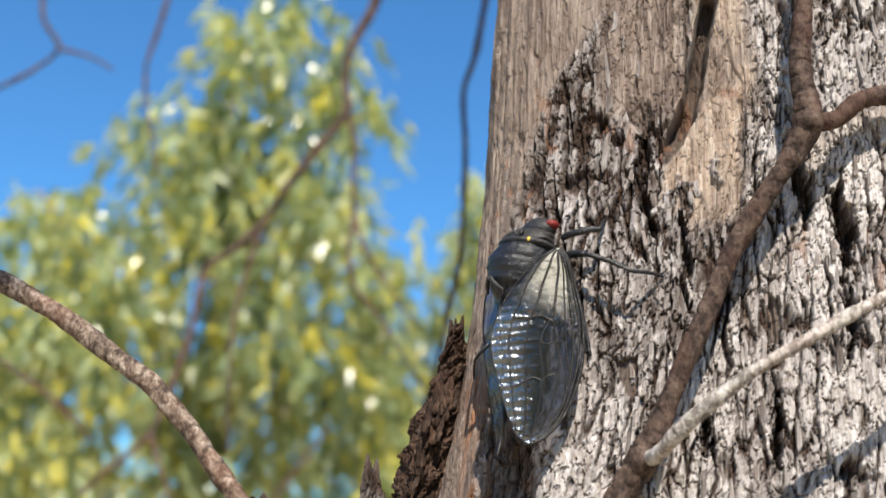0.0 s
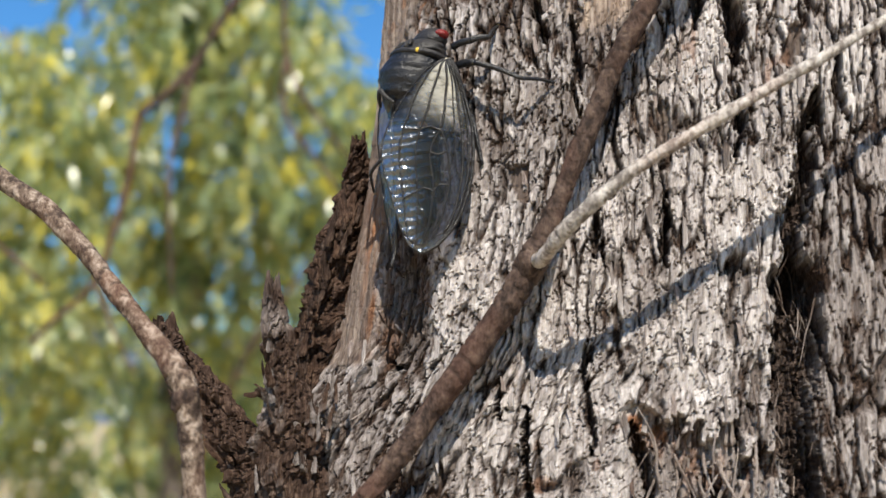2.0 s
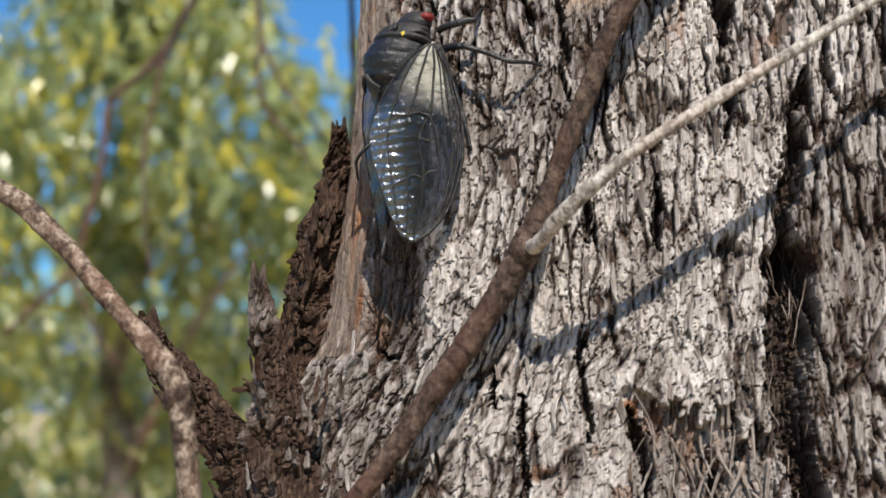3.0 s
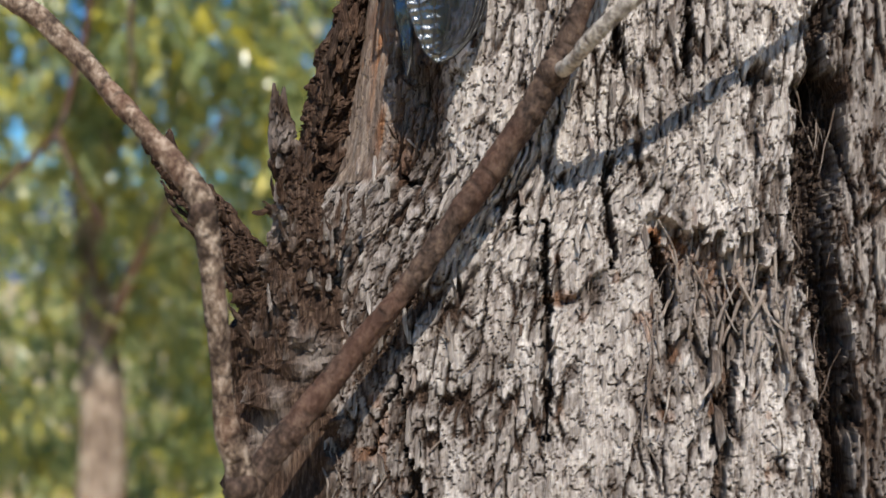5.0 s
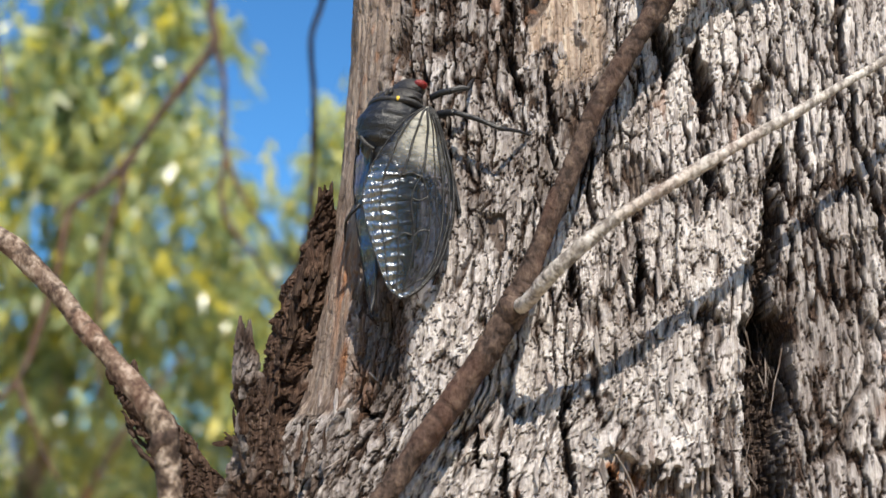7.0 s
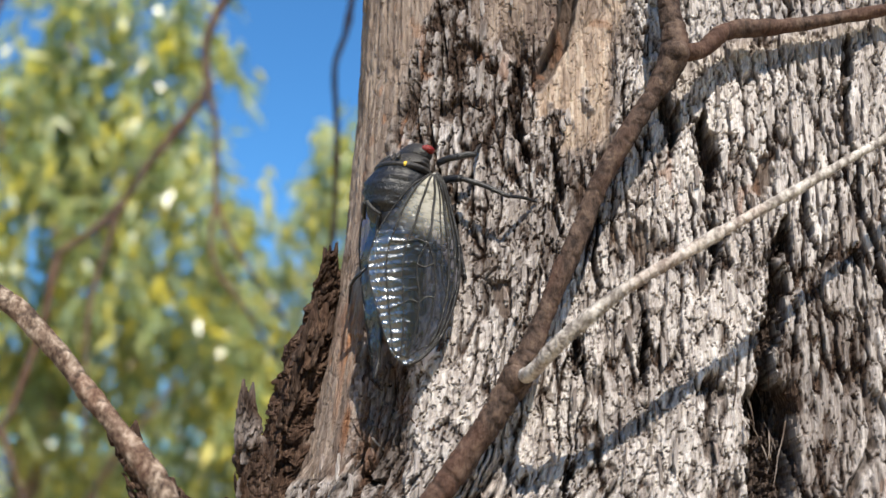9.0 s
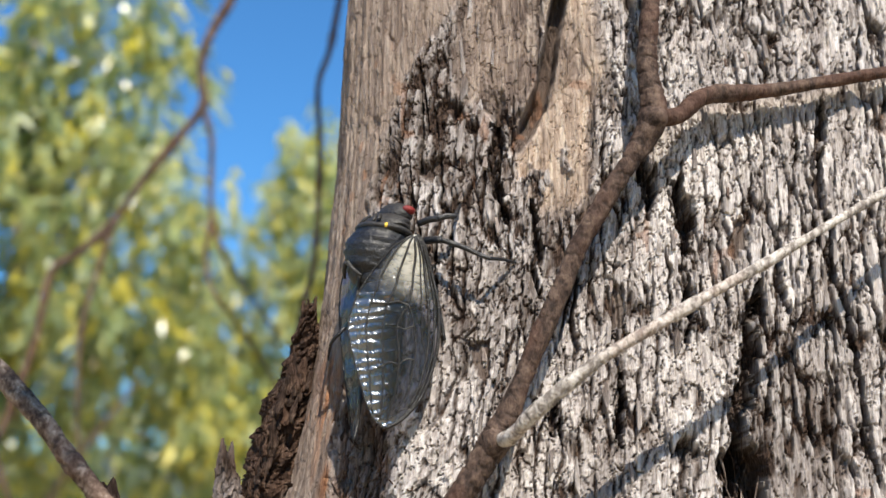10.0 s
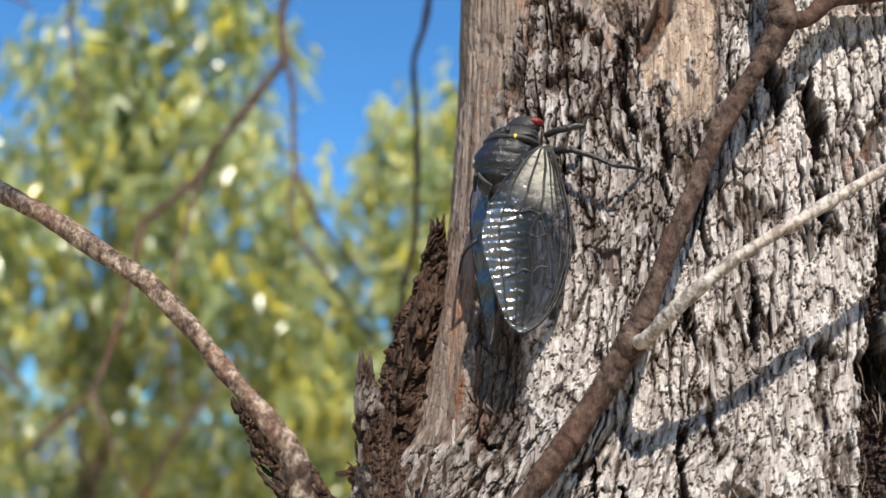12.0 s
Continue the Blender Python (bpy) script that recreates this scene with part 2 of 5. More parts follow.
def tube(points, radii, sides=10, steps=5, rough=0.0, seed=0, knots=0.0, crack=None):
    """Vertices and faces of a closed, tapered, uneven tube along a smooth curve."""
    both = spline(np.column_stack([np.array(points, float), radii]), steps)
    path, rad = both[:, :3], np.abs(both[:, 3])
    n = len(path)
    tang = np.gradient(path, axis=0)
    tang /= np.linalg.norm(tang, axis=1)[:, None] + 1e-12
    side = np.cross(tang, (0.31, -0.93, 0.2))
    side /= np.linalg.norm(side, axis=1)[:, None] + 1e-12
    up = np.cross(side, tang)
    ang = np.linspace(0, 2 * math.pi, sides, endpoint=False)
    run = np.concatenate([[0], np.cumsum(np.linalg.norm(np.diff(path, axis=0), axis=1))])
    mean = float(rad.mean())
    k, a = np.meshgrid(run / (mean * 2.2), np.arange(sides), indexing="ij")
    r = rad[:, None] * np.ones((1, sides))
    if rough:
        wob = fbm(k, np.cos(ang)[None, :] * 1.4 + 7 + 0 * k, seed, 4) + fbm(k * 0.6, np.sin(ang)[None, :] * 1.4 + 11 + 0 * k, seed + 3, 4) - 1.0
        r = r * (1 + rough * 2 * wob)
    if knots:
        r = r * (1 + knots * smoothstep(0.66, 0.85, vnoise(k * 0.35, 0 * k + 3, seed + 8)))
    if crack is not None:
        r = r * (1 - 0.10 * crack(run[:, None] + 0 * r, np.cos(ang)[None] + 0 * r, np.sin(ang)[None] + 0 * r))
    v = path[:, None] + r[..., None] * (np.cos(ang)[None, :, None] * side[:, None] + np.sin(ang)[None, :, None] * up[:, None])
    verts = np.vstack([v.reshape(-1, 3), path[:1] - tang[:1] * rad[0] * 0.4, path[-1:] + tang[-1:] * rad[-1] * 0.4])
    faces = []
    for i in range(n - 1):
        for j in range(sides):
            j2 = (j + 1) % sides
            faces.append((i * sides + j, (i + 1) * sides + j, (i + 1) * sides + j2, i * sides + j2))
    for j in range(sides):
        j2 = (j + 1) % sides
        faces.append((n * sides, j, j2))
        faces.append((n * sides + 1, (n - 1) * sides + j2, (n - 1) * sides + j))
    return verts, faces


def ring_cracks(gap, seed, found):
    """Broken cross cracks round a dead twig, about one every gap metres; found receives their strength."""
    def strength(run, c, s_):
        k = run / gap + 0.9 * fbm(run / gap * 0.5, c + 5, seed + 1, 2) + 0.5 * vnoise(c * 1.5 + 9, s_ * 1.5 + run / gap, seed + 2)
        q = np.abs(k - np.round(k))
        line = 1 - smoothstep(0.03, 0.13, q)
        line = line * smoothstep(0.35, 0.60, vnoise(run / gap * 0.8 + 3, c * 1.2 + s_ * 0.7 + 20, seed + 3))
        found.append(line)
        return line
    return strength


def tube_part(name, points, radii, mat, parent, label="", shift=(0, 0, Z0), rings=0.0, **kw):
    verts, faces = tube(points, radii, crack=ring_cracks(rings, kw["seed"], found := []) if rings else None, **kw)
    ob = mesh_object(name, verts + np.array(shift), faces, mat)
    if rings:
        att = ob.data.attributes.new("ring", "FLOAT", "POINT")
        att.data.foreach_set("value", np.concatenate([found[0].ravel(), [0, 0]]).astype(np.float32))
    return child(ob, parent, label)


# ---- the trunk: one uneven, slightly flattened stem, finely modelled where it is seen close ----
CX, FRONT, DEPTH, POWER = 0.095, -0.002, 0.080, 6.0
EDGE_Z = [-1.75, -0.60, -0.18, -0.136, -0.12, -0.104, -0.092, -0.082, -0.074, -0.066, -0.058, -0.045, -0.030, -0.010, 0.02, 0.06, 0.30, 1.6]
EDGE_X = [-0.16, -0.085, -0.060, -0.056, -0.054, -0.051, -0.047, -0.042, -0.037, -0.0325, -0.0305, -0.0282, -0.0256, -0.0230, -0.0213, -0.0205, -0.005, 0.02]


def section():
    """Outline of the stem as points on a unit shape: from the left flank over the front, round the back."""
    phi = np.linspace(0, 2 * math.pi, 40001)
    c, s_ = np.cos(phi), np.sin(phi)
    ux = -np.sign(c) * np.abs(c) ** (2 / POWER)
    uy = np.sign(s_) * np.abs(s_) ** (2 / POWER)
    arc = np.concatenate([[0], np.cumsum(np.hypot(np.diff(ux) * 0.118, np.diff(uy) * DEPTH))])
    # fine steps on the front from a little behind the left edge, coarse ones elsewhere
    half = arc[np.searchsorted(phi, math.pi)]
    fine_from, fine_to = -0.045, half * 0.80
    steps = np.concatenate([np.arange(fine_from, fine_to, 0.00030), np.linspace(fine_to, arc[-1] + fine_from, 46)[:-1]])
    w = np.mod(steps, arc[-1])
    return np.interp(w, arc, ux), np.interp(w, arc, uy), steps


def near_line(x, z, pts, width):
    """1 on a crooked line of points, falling to 0 at the given half-width."""
    best = np.full(x.shape, 9.0)
    p = np.array(pts)
    for a, b in zip(p[:-1], p[1:]):
        d = b - a
        q = np.clip(((x - a[0]) * d[0] + (z - a[1]) * d[1]) / (d @ d), 0, 1)
        best = np.minimum(best, np.hypot(x - a[0] - q * d[0], z - a[1] - q * d[1]))
    return 1 - smoothstep(0.50, 1.0, best / width)


# fissures and cracks of the face: crooked lines (x, z), half-width, depth
FISSURES = (
    ([(0.0770, -0.014), (0.0745, -0.028), (0.0712, -0.044), (0.0708, -0.060)], 0.0022, 0.006),
    ([(0.0712, -0.048), (0.0714, -0.056), (0.0708, -0.070), (0.0695, -0.082), (0.0705, -0.092), (0.073, -0.102), (0.074, -0.135), (0.076, -0.17)], 0.0046, 0.0085),
    ([(0.0595, 0.010), (0.0602, 0.002), (0.0612, -0.008)], 0.0021, 0.006),
    ([(0.0618, -0.013), (0.0622, -0.020), (0.0612, -0.028)], 0.0016, 0.005),
    ([(0.0505, 0.018), (0.0518, 0.008), (0.0512, 0.000)], 0.0018, 0.005),
    ([(0.0452, -0.035), (0.0450, -0.042), (0.0454, -0.051)], 0.0011, 0.005),
    ([(0.0322, -0.036), (0.0318, -0.042), (0.0321, -0.049)], 0.0010, 0.004),
    ([(0.094, 0.030), (0.092, 0.004), (0.097, -0.024), (0.100, -0.060)], 0.0011, 0.003),
    ([(0.0825, -0.004), (0.0818, -0.014), (0.0838, -0.024)], 0.0012, 0.004),
    ([(0.052, -0.094), (0.053, -0.110), (0.050, -0.140)], 0.0020, 0.004),
    ([(0.0385, -0.083), (0.0396, -0.093), (0.0406, -0.102)], 0.0016, 0.005),
    ([(0.0160, -0.080), (0.0152, -0.090), (0.0165, -0.104), (0.0155, -0.125)], 0.0012, 0.004),
    ([(0.0112, -0.074), (0.0106, -0.083)], 0.0009, 0.003),
    ([(0.0285, -0.066), (0.0276, -0.078), (0.0288, -0.090)], 0.0008, 0.003),
    ([(0.0190, 0.022), (0.0180, 0.010), (0.0205, -0.002)], 0.0011, 0.003),
    ([(0.0270, 0.004), (0.0280, -0.008), (0.0262, -0.020)], 0.0010, 0.003),
    ([(-0.020, -0.128), (-0.014, -0.112), (-0.010, -0.150)], 0.0018, 0.004),
    ([(-0.0150, -0.0700), (-0.0125, -0.0722), (-0.0108, -0.0716)], 0.0018, 0.004),
    ([(0.0030, -0.0135), (0.0036, -0.0175)], 0.0014, 0.003),
)


def bark_relief(s, x, z, front):
    """Height of the bark over the smooth stem, and the three masks: grey plate, bare wood, rust."""
    warp = 0.0050 * (fbm(s / 0.018, z / 0.050, 3) - 0.5) + 0.0022 * (fbm(s / 0.0030, z / 0.006, 5, 3) - 0.5)
    lean = s + warp
    ragz = z + 0.0050 * (fbm(s / 0.0010, z / 0.008, 6, 3) - 0.5)
    fibrous = smoothstep(0.070, 0.080, x) * front                 # long stringy bark on the far side of the face
    _, _, zone, _ = cells(lean / 0.016, z / 0.030, 21)
    a1, a2, pick1, _ = cells(lean / 0.0030, ragz / 0.024, 31)
    b1, b2, pick2, up2 = cells((lean + 0.0005 * pick1) / 0.00135, (ragz + 0.006 * pick1) / (0.0042 + 0.006 * fibrous), 41)
    c1, c2, pick3, _ = cells(lean / 0.00072, ragz / (0.0018 + 0.004 * fibrous), 51)
    e1, e2, e3 = a2 - a1, b2 - b1, c2 - c1
    # strips parted by narrow cracks that open and close along their way
    opened = smoothstep(0.36, 0.58, fbm(s / 0.007, z / 0.011, 29, 2))
    crack = (1 - smoothstep(0.02, 0.09 + 0.13 * opened, e1)) * (0.25 + 0.75 * opened)
    chip = (1 - smoothstep(0.0, 0.13, e2)) * smoothstep(0.12, 0.48, vnoise(s / 0.0026, z / 0.0034, 33))
    crumb = 1 - smoothstep(0.0, 0.16, e3)
    hair = (1 - smoothstep(0.012, 0.045, np.abs(fbm(lean / 0.0022, z / 0.0085, 35, 3) - 0.5))) * smoothstep(0.38, 0.55, vnoise(s / 0.003, z / 0.005, 37))
    h = -0.0015 * crack - 0.0007 * hair + 0.0005 * (pick1 - 0.5)
    h = h - 0.00050 * chip + 0.00046 * (pick2 - 0.5) - 0.00022 * up2
    h = h - 0.00008 * crumb + 0.00020 * (pick3 - 0.5)
    h = h + 0.0005 * (fbm(lean / 0.0006, z / 0.0030, 61, 3) - 0.5) + 0.0005 * (vnoise(lean / 0.0006, z / 0.012, 63) - 0.5)
    lost = smoothstep(0.62, 0.70, fbm(s / 0.006, z / 0.009, 65, 3)) * (0.5 + 0.5 * (pick2 > 0.4))      # places where the outer flakes have dropped
    h = h - 0.0006 * lost
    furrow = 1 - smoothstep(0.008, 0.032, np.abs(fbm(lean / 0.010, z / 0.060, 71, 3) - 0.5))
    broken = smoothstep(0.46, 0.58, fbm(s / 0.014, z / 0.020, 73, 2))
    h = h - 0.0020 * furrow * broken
    h = h + 0.0020 * (fbm(s / 0.045, z / 0.07, 81, 2) - 0.5)
    h = h + 0.0030 * np.exp(-((x + 0.002) / 0.016) ** 2 - ((z + 0.015) / 0.030) ** 2) * front
    h = h + 0.0030 * np.exp(-((x + 0.001) / 0.011) ** 2 - ((z + 0.054) / 0.020) ** 2) * front
    # cracks, chips and hairlines lose grey, painting their shade over the brown
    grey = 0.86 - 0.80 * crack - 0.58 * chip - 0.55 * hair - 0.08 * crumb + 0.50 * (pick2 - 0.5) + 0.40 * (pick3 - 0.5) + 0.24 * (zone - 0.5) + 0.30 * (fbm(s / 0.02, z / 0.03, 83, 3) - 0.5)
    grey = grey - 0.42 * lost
    grey = grey + 0.16 * smoothstep(0.030, 0.060, x) * smoothstep(-0.060, 0.0, z)
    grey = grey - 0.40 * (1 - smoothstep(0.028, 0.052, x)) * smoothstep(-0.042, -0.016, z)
    # browner lower left, darkened further to dim its sunlit flank
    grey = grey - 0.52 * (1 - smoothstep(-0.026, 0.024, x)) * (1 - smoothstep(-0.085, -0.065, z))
    grey = grey - 0.42 * smoothstep(0.070, 0.076, x) * (1 - smoothstep(0.083, 0.094, x)) * (1 - smoothstep(-0.034, -0.014, z)) - 0.10 * fibrous
    pale = near_line(x, z, [(0.004, -0.056), (0.010, -0.048), (0.014, -0.046)], 0.0065) * front * smoothstep(0.45, 0.6, fbm(s / 0.002, z / 0.003, 85, 2))
    # furrows get the same painted shade
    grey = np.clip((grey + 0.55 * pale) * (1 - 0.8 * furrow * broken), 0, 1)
    bare, rust = np.zeros(x.shape), np.zeros(x.shape)
    rag = 0.004 * (fbm(s / 0.006, z / 0.012, 91, 3) - 0.5)

    # bare, smooth wood along the left flank, rusty below the insect
    strip = (1 - smoothstep(-0.0012, 0.0012, x + 1.4 * rag - np.interp(z, [-0.075, -0.060, -0.045, -0.036, -0.026, 0.010, 0.030, 0.055, 0.08], [-0.0195, -0.0185, -0.0165, -0.0148, -0.0128, -0.0095, -0.0045, 0.009, 0.020]))) * smoothstep(-0.0715, -0.0690, z + 1.2 * rag)
    strip = np.where(front, strip, 0)
    grain = vnoise(lean / 0.0016, z / 0.05, 95) - 0.5
    h = h * (1 - 0.72 * strip) - 0.0010 * strip + strip * (0.0008 * grain + 0.0007 * (fbm(lean / 0.0012, z / 0.020, 96, 3) - 0.5))
    grey = grey * (1 - strip) + strip * np.clip(0.75 * (fbm(s / 0.0030, z / 0.030, 94, 3) - 0.38) + 0.14 * smoothstep(-0.03, 0.01, z), 0, 1)
    bare = np.maximum(bare, strip * (0.72 + 0.28 * vnoise(lean / 0.002, z / 0.03, 97)))
    low = smoothstep(-0.026, -0.036, z) * (1 - smoothstep(-0.060, -0.068, z) * 0.7)
    rust = np.maximum(rust, strip * low * smoothstep(0.32, 0.46, fbm(s / 0.0022, z / 0.020, 99, 3)) * 0.9 * np.exp(-((x + 0.0188) / 0.0028) ** 2))
    # torn brown inner bark under the insect
    inner = near_line(x, z, [(-0.0095, -0.030), (-0.0100, -0.046), (-0.0110, -0.066)], 0.0095 + rag) * front * (1 - strip)
    h = h - 0.0022 * inner + 0.0011 * inner * (cells(lean / 0.0022, ragz / 0.006, 87)[2] - 0.5)
    grey = grey * (1 - 0.80 * inner)
    rust = np.maximum(rust, inner * 0.30 * smoothstep(0.48, 0.66, fbm(s / 0.003, z / 0.008, 98, 3)))

    # a pale scar with a splintered slot near the top, and smooth brown wood beside it
    smoothwood = smoothstep(0.024, 0.032, z + 2.0 * rag) * smoothstep(0.006, 0.012, x + rag) * (1 - smoothstep(0.024, 0.030, x + rag)) * front
    scar = near_line(x + 1.8 * rag, z, [(0.0355, 0.090), (0.0350, 0.040), (0.0335, 0.022), (0.0315, 0.008)], 0.0098 + 0.8 * rag) * front
    wood = np.maximum(scar * smoothstep(0.30, 0.42, fbm(s / 0.004, z / 0.007, 104, 3) + 0.3 * smoothstep(0.01, 0.03, z)), 0.9 * smoothwood)
    h = h * (1 - 0.60 * wood) - 0.0010 * wood
    bare = np.maximum(bare, wood)
    grey = grey * (1 - wood) + wood * np.clip(np.where(scar > smoothwood, 1.25, 0.5) * fbm(s / 0.004, z / 0.009, 105, 3) - 0.05 - 0.35 * lost, 0, 1)
    slot = near_line(x + 0.5 * rag, z, [(0.0335, 0.056), (0.0305, 0.040), (0.0282, 0.027), (0.0235, 0.0165)], 0.0023) * front
    h = h - 0.0065 * slot * smoothstep(0.014, 0.026, z)
    bare, grey = bare * (1 - 0.75 * slot), grey * (1 - 0.92 * slot)
    # brown sunk patches where a flake has fallen, the ledge's shadow painted in
    for px, pz, wx, wz in ((0.0446, -0.0222, 0.0021, 0.0048), (0.0150, -0.0330, 0.0024, 0.0055), (0.0720, -0.0050, 0.0016, 0.0040)):
        patch = (1 - smoothstep(0.75, 1.0, np.abs(x + 1.6 * rag + 0.0012 * (pick2 - 0.5) - px) / wx)) * (1 - smoothstep(0.80, 1.0, np.abs(z + 2.4 * rag + 0.0016 * (pick3 - 0.5) - pz) / wz)) * front
        h = h * (1 - 0.6 * patch) - 0.0014 * patch
        grey, bare = grey * (1 - 0.88 * patch), np.maximum(bare * (1 - patch), 0.35 * patch)

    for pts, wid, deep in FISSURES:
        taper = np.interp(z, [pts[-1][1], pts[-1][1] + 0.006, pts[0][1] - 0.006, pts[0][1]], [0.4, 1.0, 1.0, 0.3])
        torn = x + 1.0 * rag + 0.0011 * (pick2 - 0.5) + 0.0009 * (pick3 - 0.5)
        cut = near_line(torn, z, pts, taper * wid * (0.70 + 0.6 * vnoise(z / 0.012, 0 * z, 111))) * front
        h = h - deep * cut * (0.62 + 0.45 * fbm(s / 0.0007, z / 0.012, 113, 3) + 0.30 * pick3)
        # recess shade put into the colour of each cut
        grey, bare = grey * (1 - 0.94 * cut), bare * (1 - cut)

    # a torn edge, below which the outer bark is gone and shreds hang
    edge = -0.0815 - 0.26 * (x - 0.039) + 3.0 * rag + 0.0060 * (pick1 - 0.5) + 0.0030 * (pick2 - 0.5)
    span = smoothstep(0.034, 0.041, x) * (1 - smoothstep(0.0635, 0.067, x)) * front
    gone = span * smoothstep(0.0, 0.0009, edge - z) * (1 - smoothstep(0.016, 0.040, edge - z))
    h = h - 0.0030 * gone + 0.0010 * span * smoothstep(0.012, 0.0, z - edge) * (z > edge)
    grey = grey * (1 - 0.42 * gone)
    rust = np.maximum(rust, 0.35 * gone * smoothstep(0.5, 0.66, fbm(s / 0.003, z / 0.012, 119, 3)))
    rust = np.maximum(rust, 0.95 * near_line(x, z, [(0.0378, -0.0830), (0.0395, -0.0838)], 0.0020) * front)
    rust = np.maximum(rust, 0.95 * near_line(x, z, [(0.0425, -0.0850), (0.0440, -0.0862)], 0.0016) * front)
    fleck = smoothstep(0.80, 0.86, vnoise(s / 0.0022, z / 0.004, 121)) * smoothstep(0.55, 0.7, fbm(s / 0.03, z / 0.03, 123, 2))
    rust = np.maximum(rust, 0.45 * fleck)
    return h, grey, bare, rust


def build_trunk():
    ux, uy, run = section()
    z = np.concatenate([np.linspace(-1.75, -0.185, 40)[:-1], np.arange(-0.185, 0.080, 0.00034), np.linspace(0.080, 1.6, 36)])
    wide = CX - np.interp(z, EDGE_Z, EDGE_X)
    deep = DEPTH * (1 + 0.5 * np.interp(z, [-1.75, -0.2, 1.6], [0.9, 0.0, -0.25]))
    yc = FRONT + DEPTH
    x = CX + wide[:, None] * ux[None]
    y = yc - deep[:, None] * uy[None]
    zz = z[:, None] + 0 * x
    nx = np.sign(ux) * np.abs(ux) ** (POWER - 1) / 0.118
    ny = -np.sign(uy) * np.abs(uy) ** (POWER - 1) / DEPTH
    ln = np.hypot(nx, ny)
    nx, ny = nx / ln, ny / ln
    front = (np.broadcast_to(uy[None], x.shape) > -0.2).astype(float)
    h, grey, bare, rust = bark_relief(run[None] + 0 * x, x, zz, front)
    vx, vy = x + h * nx[None], y + h * ny[None]
    rows, cols = x.shape
    verts = np.stack([vx, vy, zz + Z0], -1).reshape(-1, 3)
    k = np.arange(rows * cols).reshape(rows, cols)
    right = np.roll(k, -1, axis=1)
    quads = np.stack([k[:-1], right[:-1], right[1:], k[1:]], -1).reshape(-1, 4)
    me = bpy.data.meshes.new("bark")
    me.vertices.add(len(verts))
    me.vertices.foreach_set("co", verts.ravel())
    me.loops.add(quads.size)
    me.loops.foreach_set("vertex_index", quads.ravel().astype(np.int32))
    me.polygons.add(len(quads))
    me.polygons.foreach_set("loop_start", np.arange(0, quads.size, 4, dtype=np.int32))
    me.polygons.foreach_set("loop_total", np.full(len(quads), 4, dtype=np.int32))
    me.update(calc_edges=True)
    me.polygons.foreach_set("use_smooth", np.zeros(len(quads), dtype=bool))
    att = me.color_attributes.new("masks", "FLOAT_COLOR", "POINT")
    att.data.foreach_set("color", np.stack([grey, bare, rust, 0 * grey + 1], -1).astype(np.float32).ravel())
    me.materials.append(BARK)
    me.validate()
    return me, (z, vx, vy, uy, nx, ny)


TRUNK_MESH, SURFACE = build_trunk()


def on_bark(x, z):
    """The point of the bark's front at a place across and up the stem, and its outward direction."""
    zs, vx, vy, uy, nx, ny = SURFACE
    r = int(np.argmin(np.abs(zs - z)))
    f = np.where(uy > 0.05)[0]
    k = f[int(np.argmin(np.abs(vx[r, f] - x)))]
    return Vector((float(vx[r, k]), float(vy[r, k]), float(z))), Vector((float(nx[k]), float(ny[k]), 0.0))


def bark_masks(me, grey, bare, rust):
    att = me.color_attributes.new("masks", "FLOAT_COLOR", "POINT")
    n = len(me.vertices)
    co = np.empty(n * 3)
    me.vertices.foreach_get("co", co)
    co = co.reshape(-1, 3)
    v = fbm(co[:, 0] / 0.004 + 40, co[:, 2] / 0.009 + 40, 7, 3) - 0.5
    att.data.foreach_set("color", np.stack([np.clip(grey + v, 0, 1), 0 * v + bare, np.clip(rust + rust * v, 0, 1), 0 * v + 1], -1).astype(np.float32).ravel())


gum_tree = tagged(new("gum_tree"), "large old gum tree with rough grey-brown furrowed bark", "tree")
bark = child(new("bark", TRUNK_MESH), gum_tree)


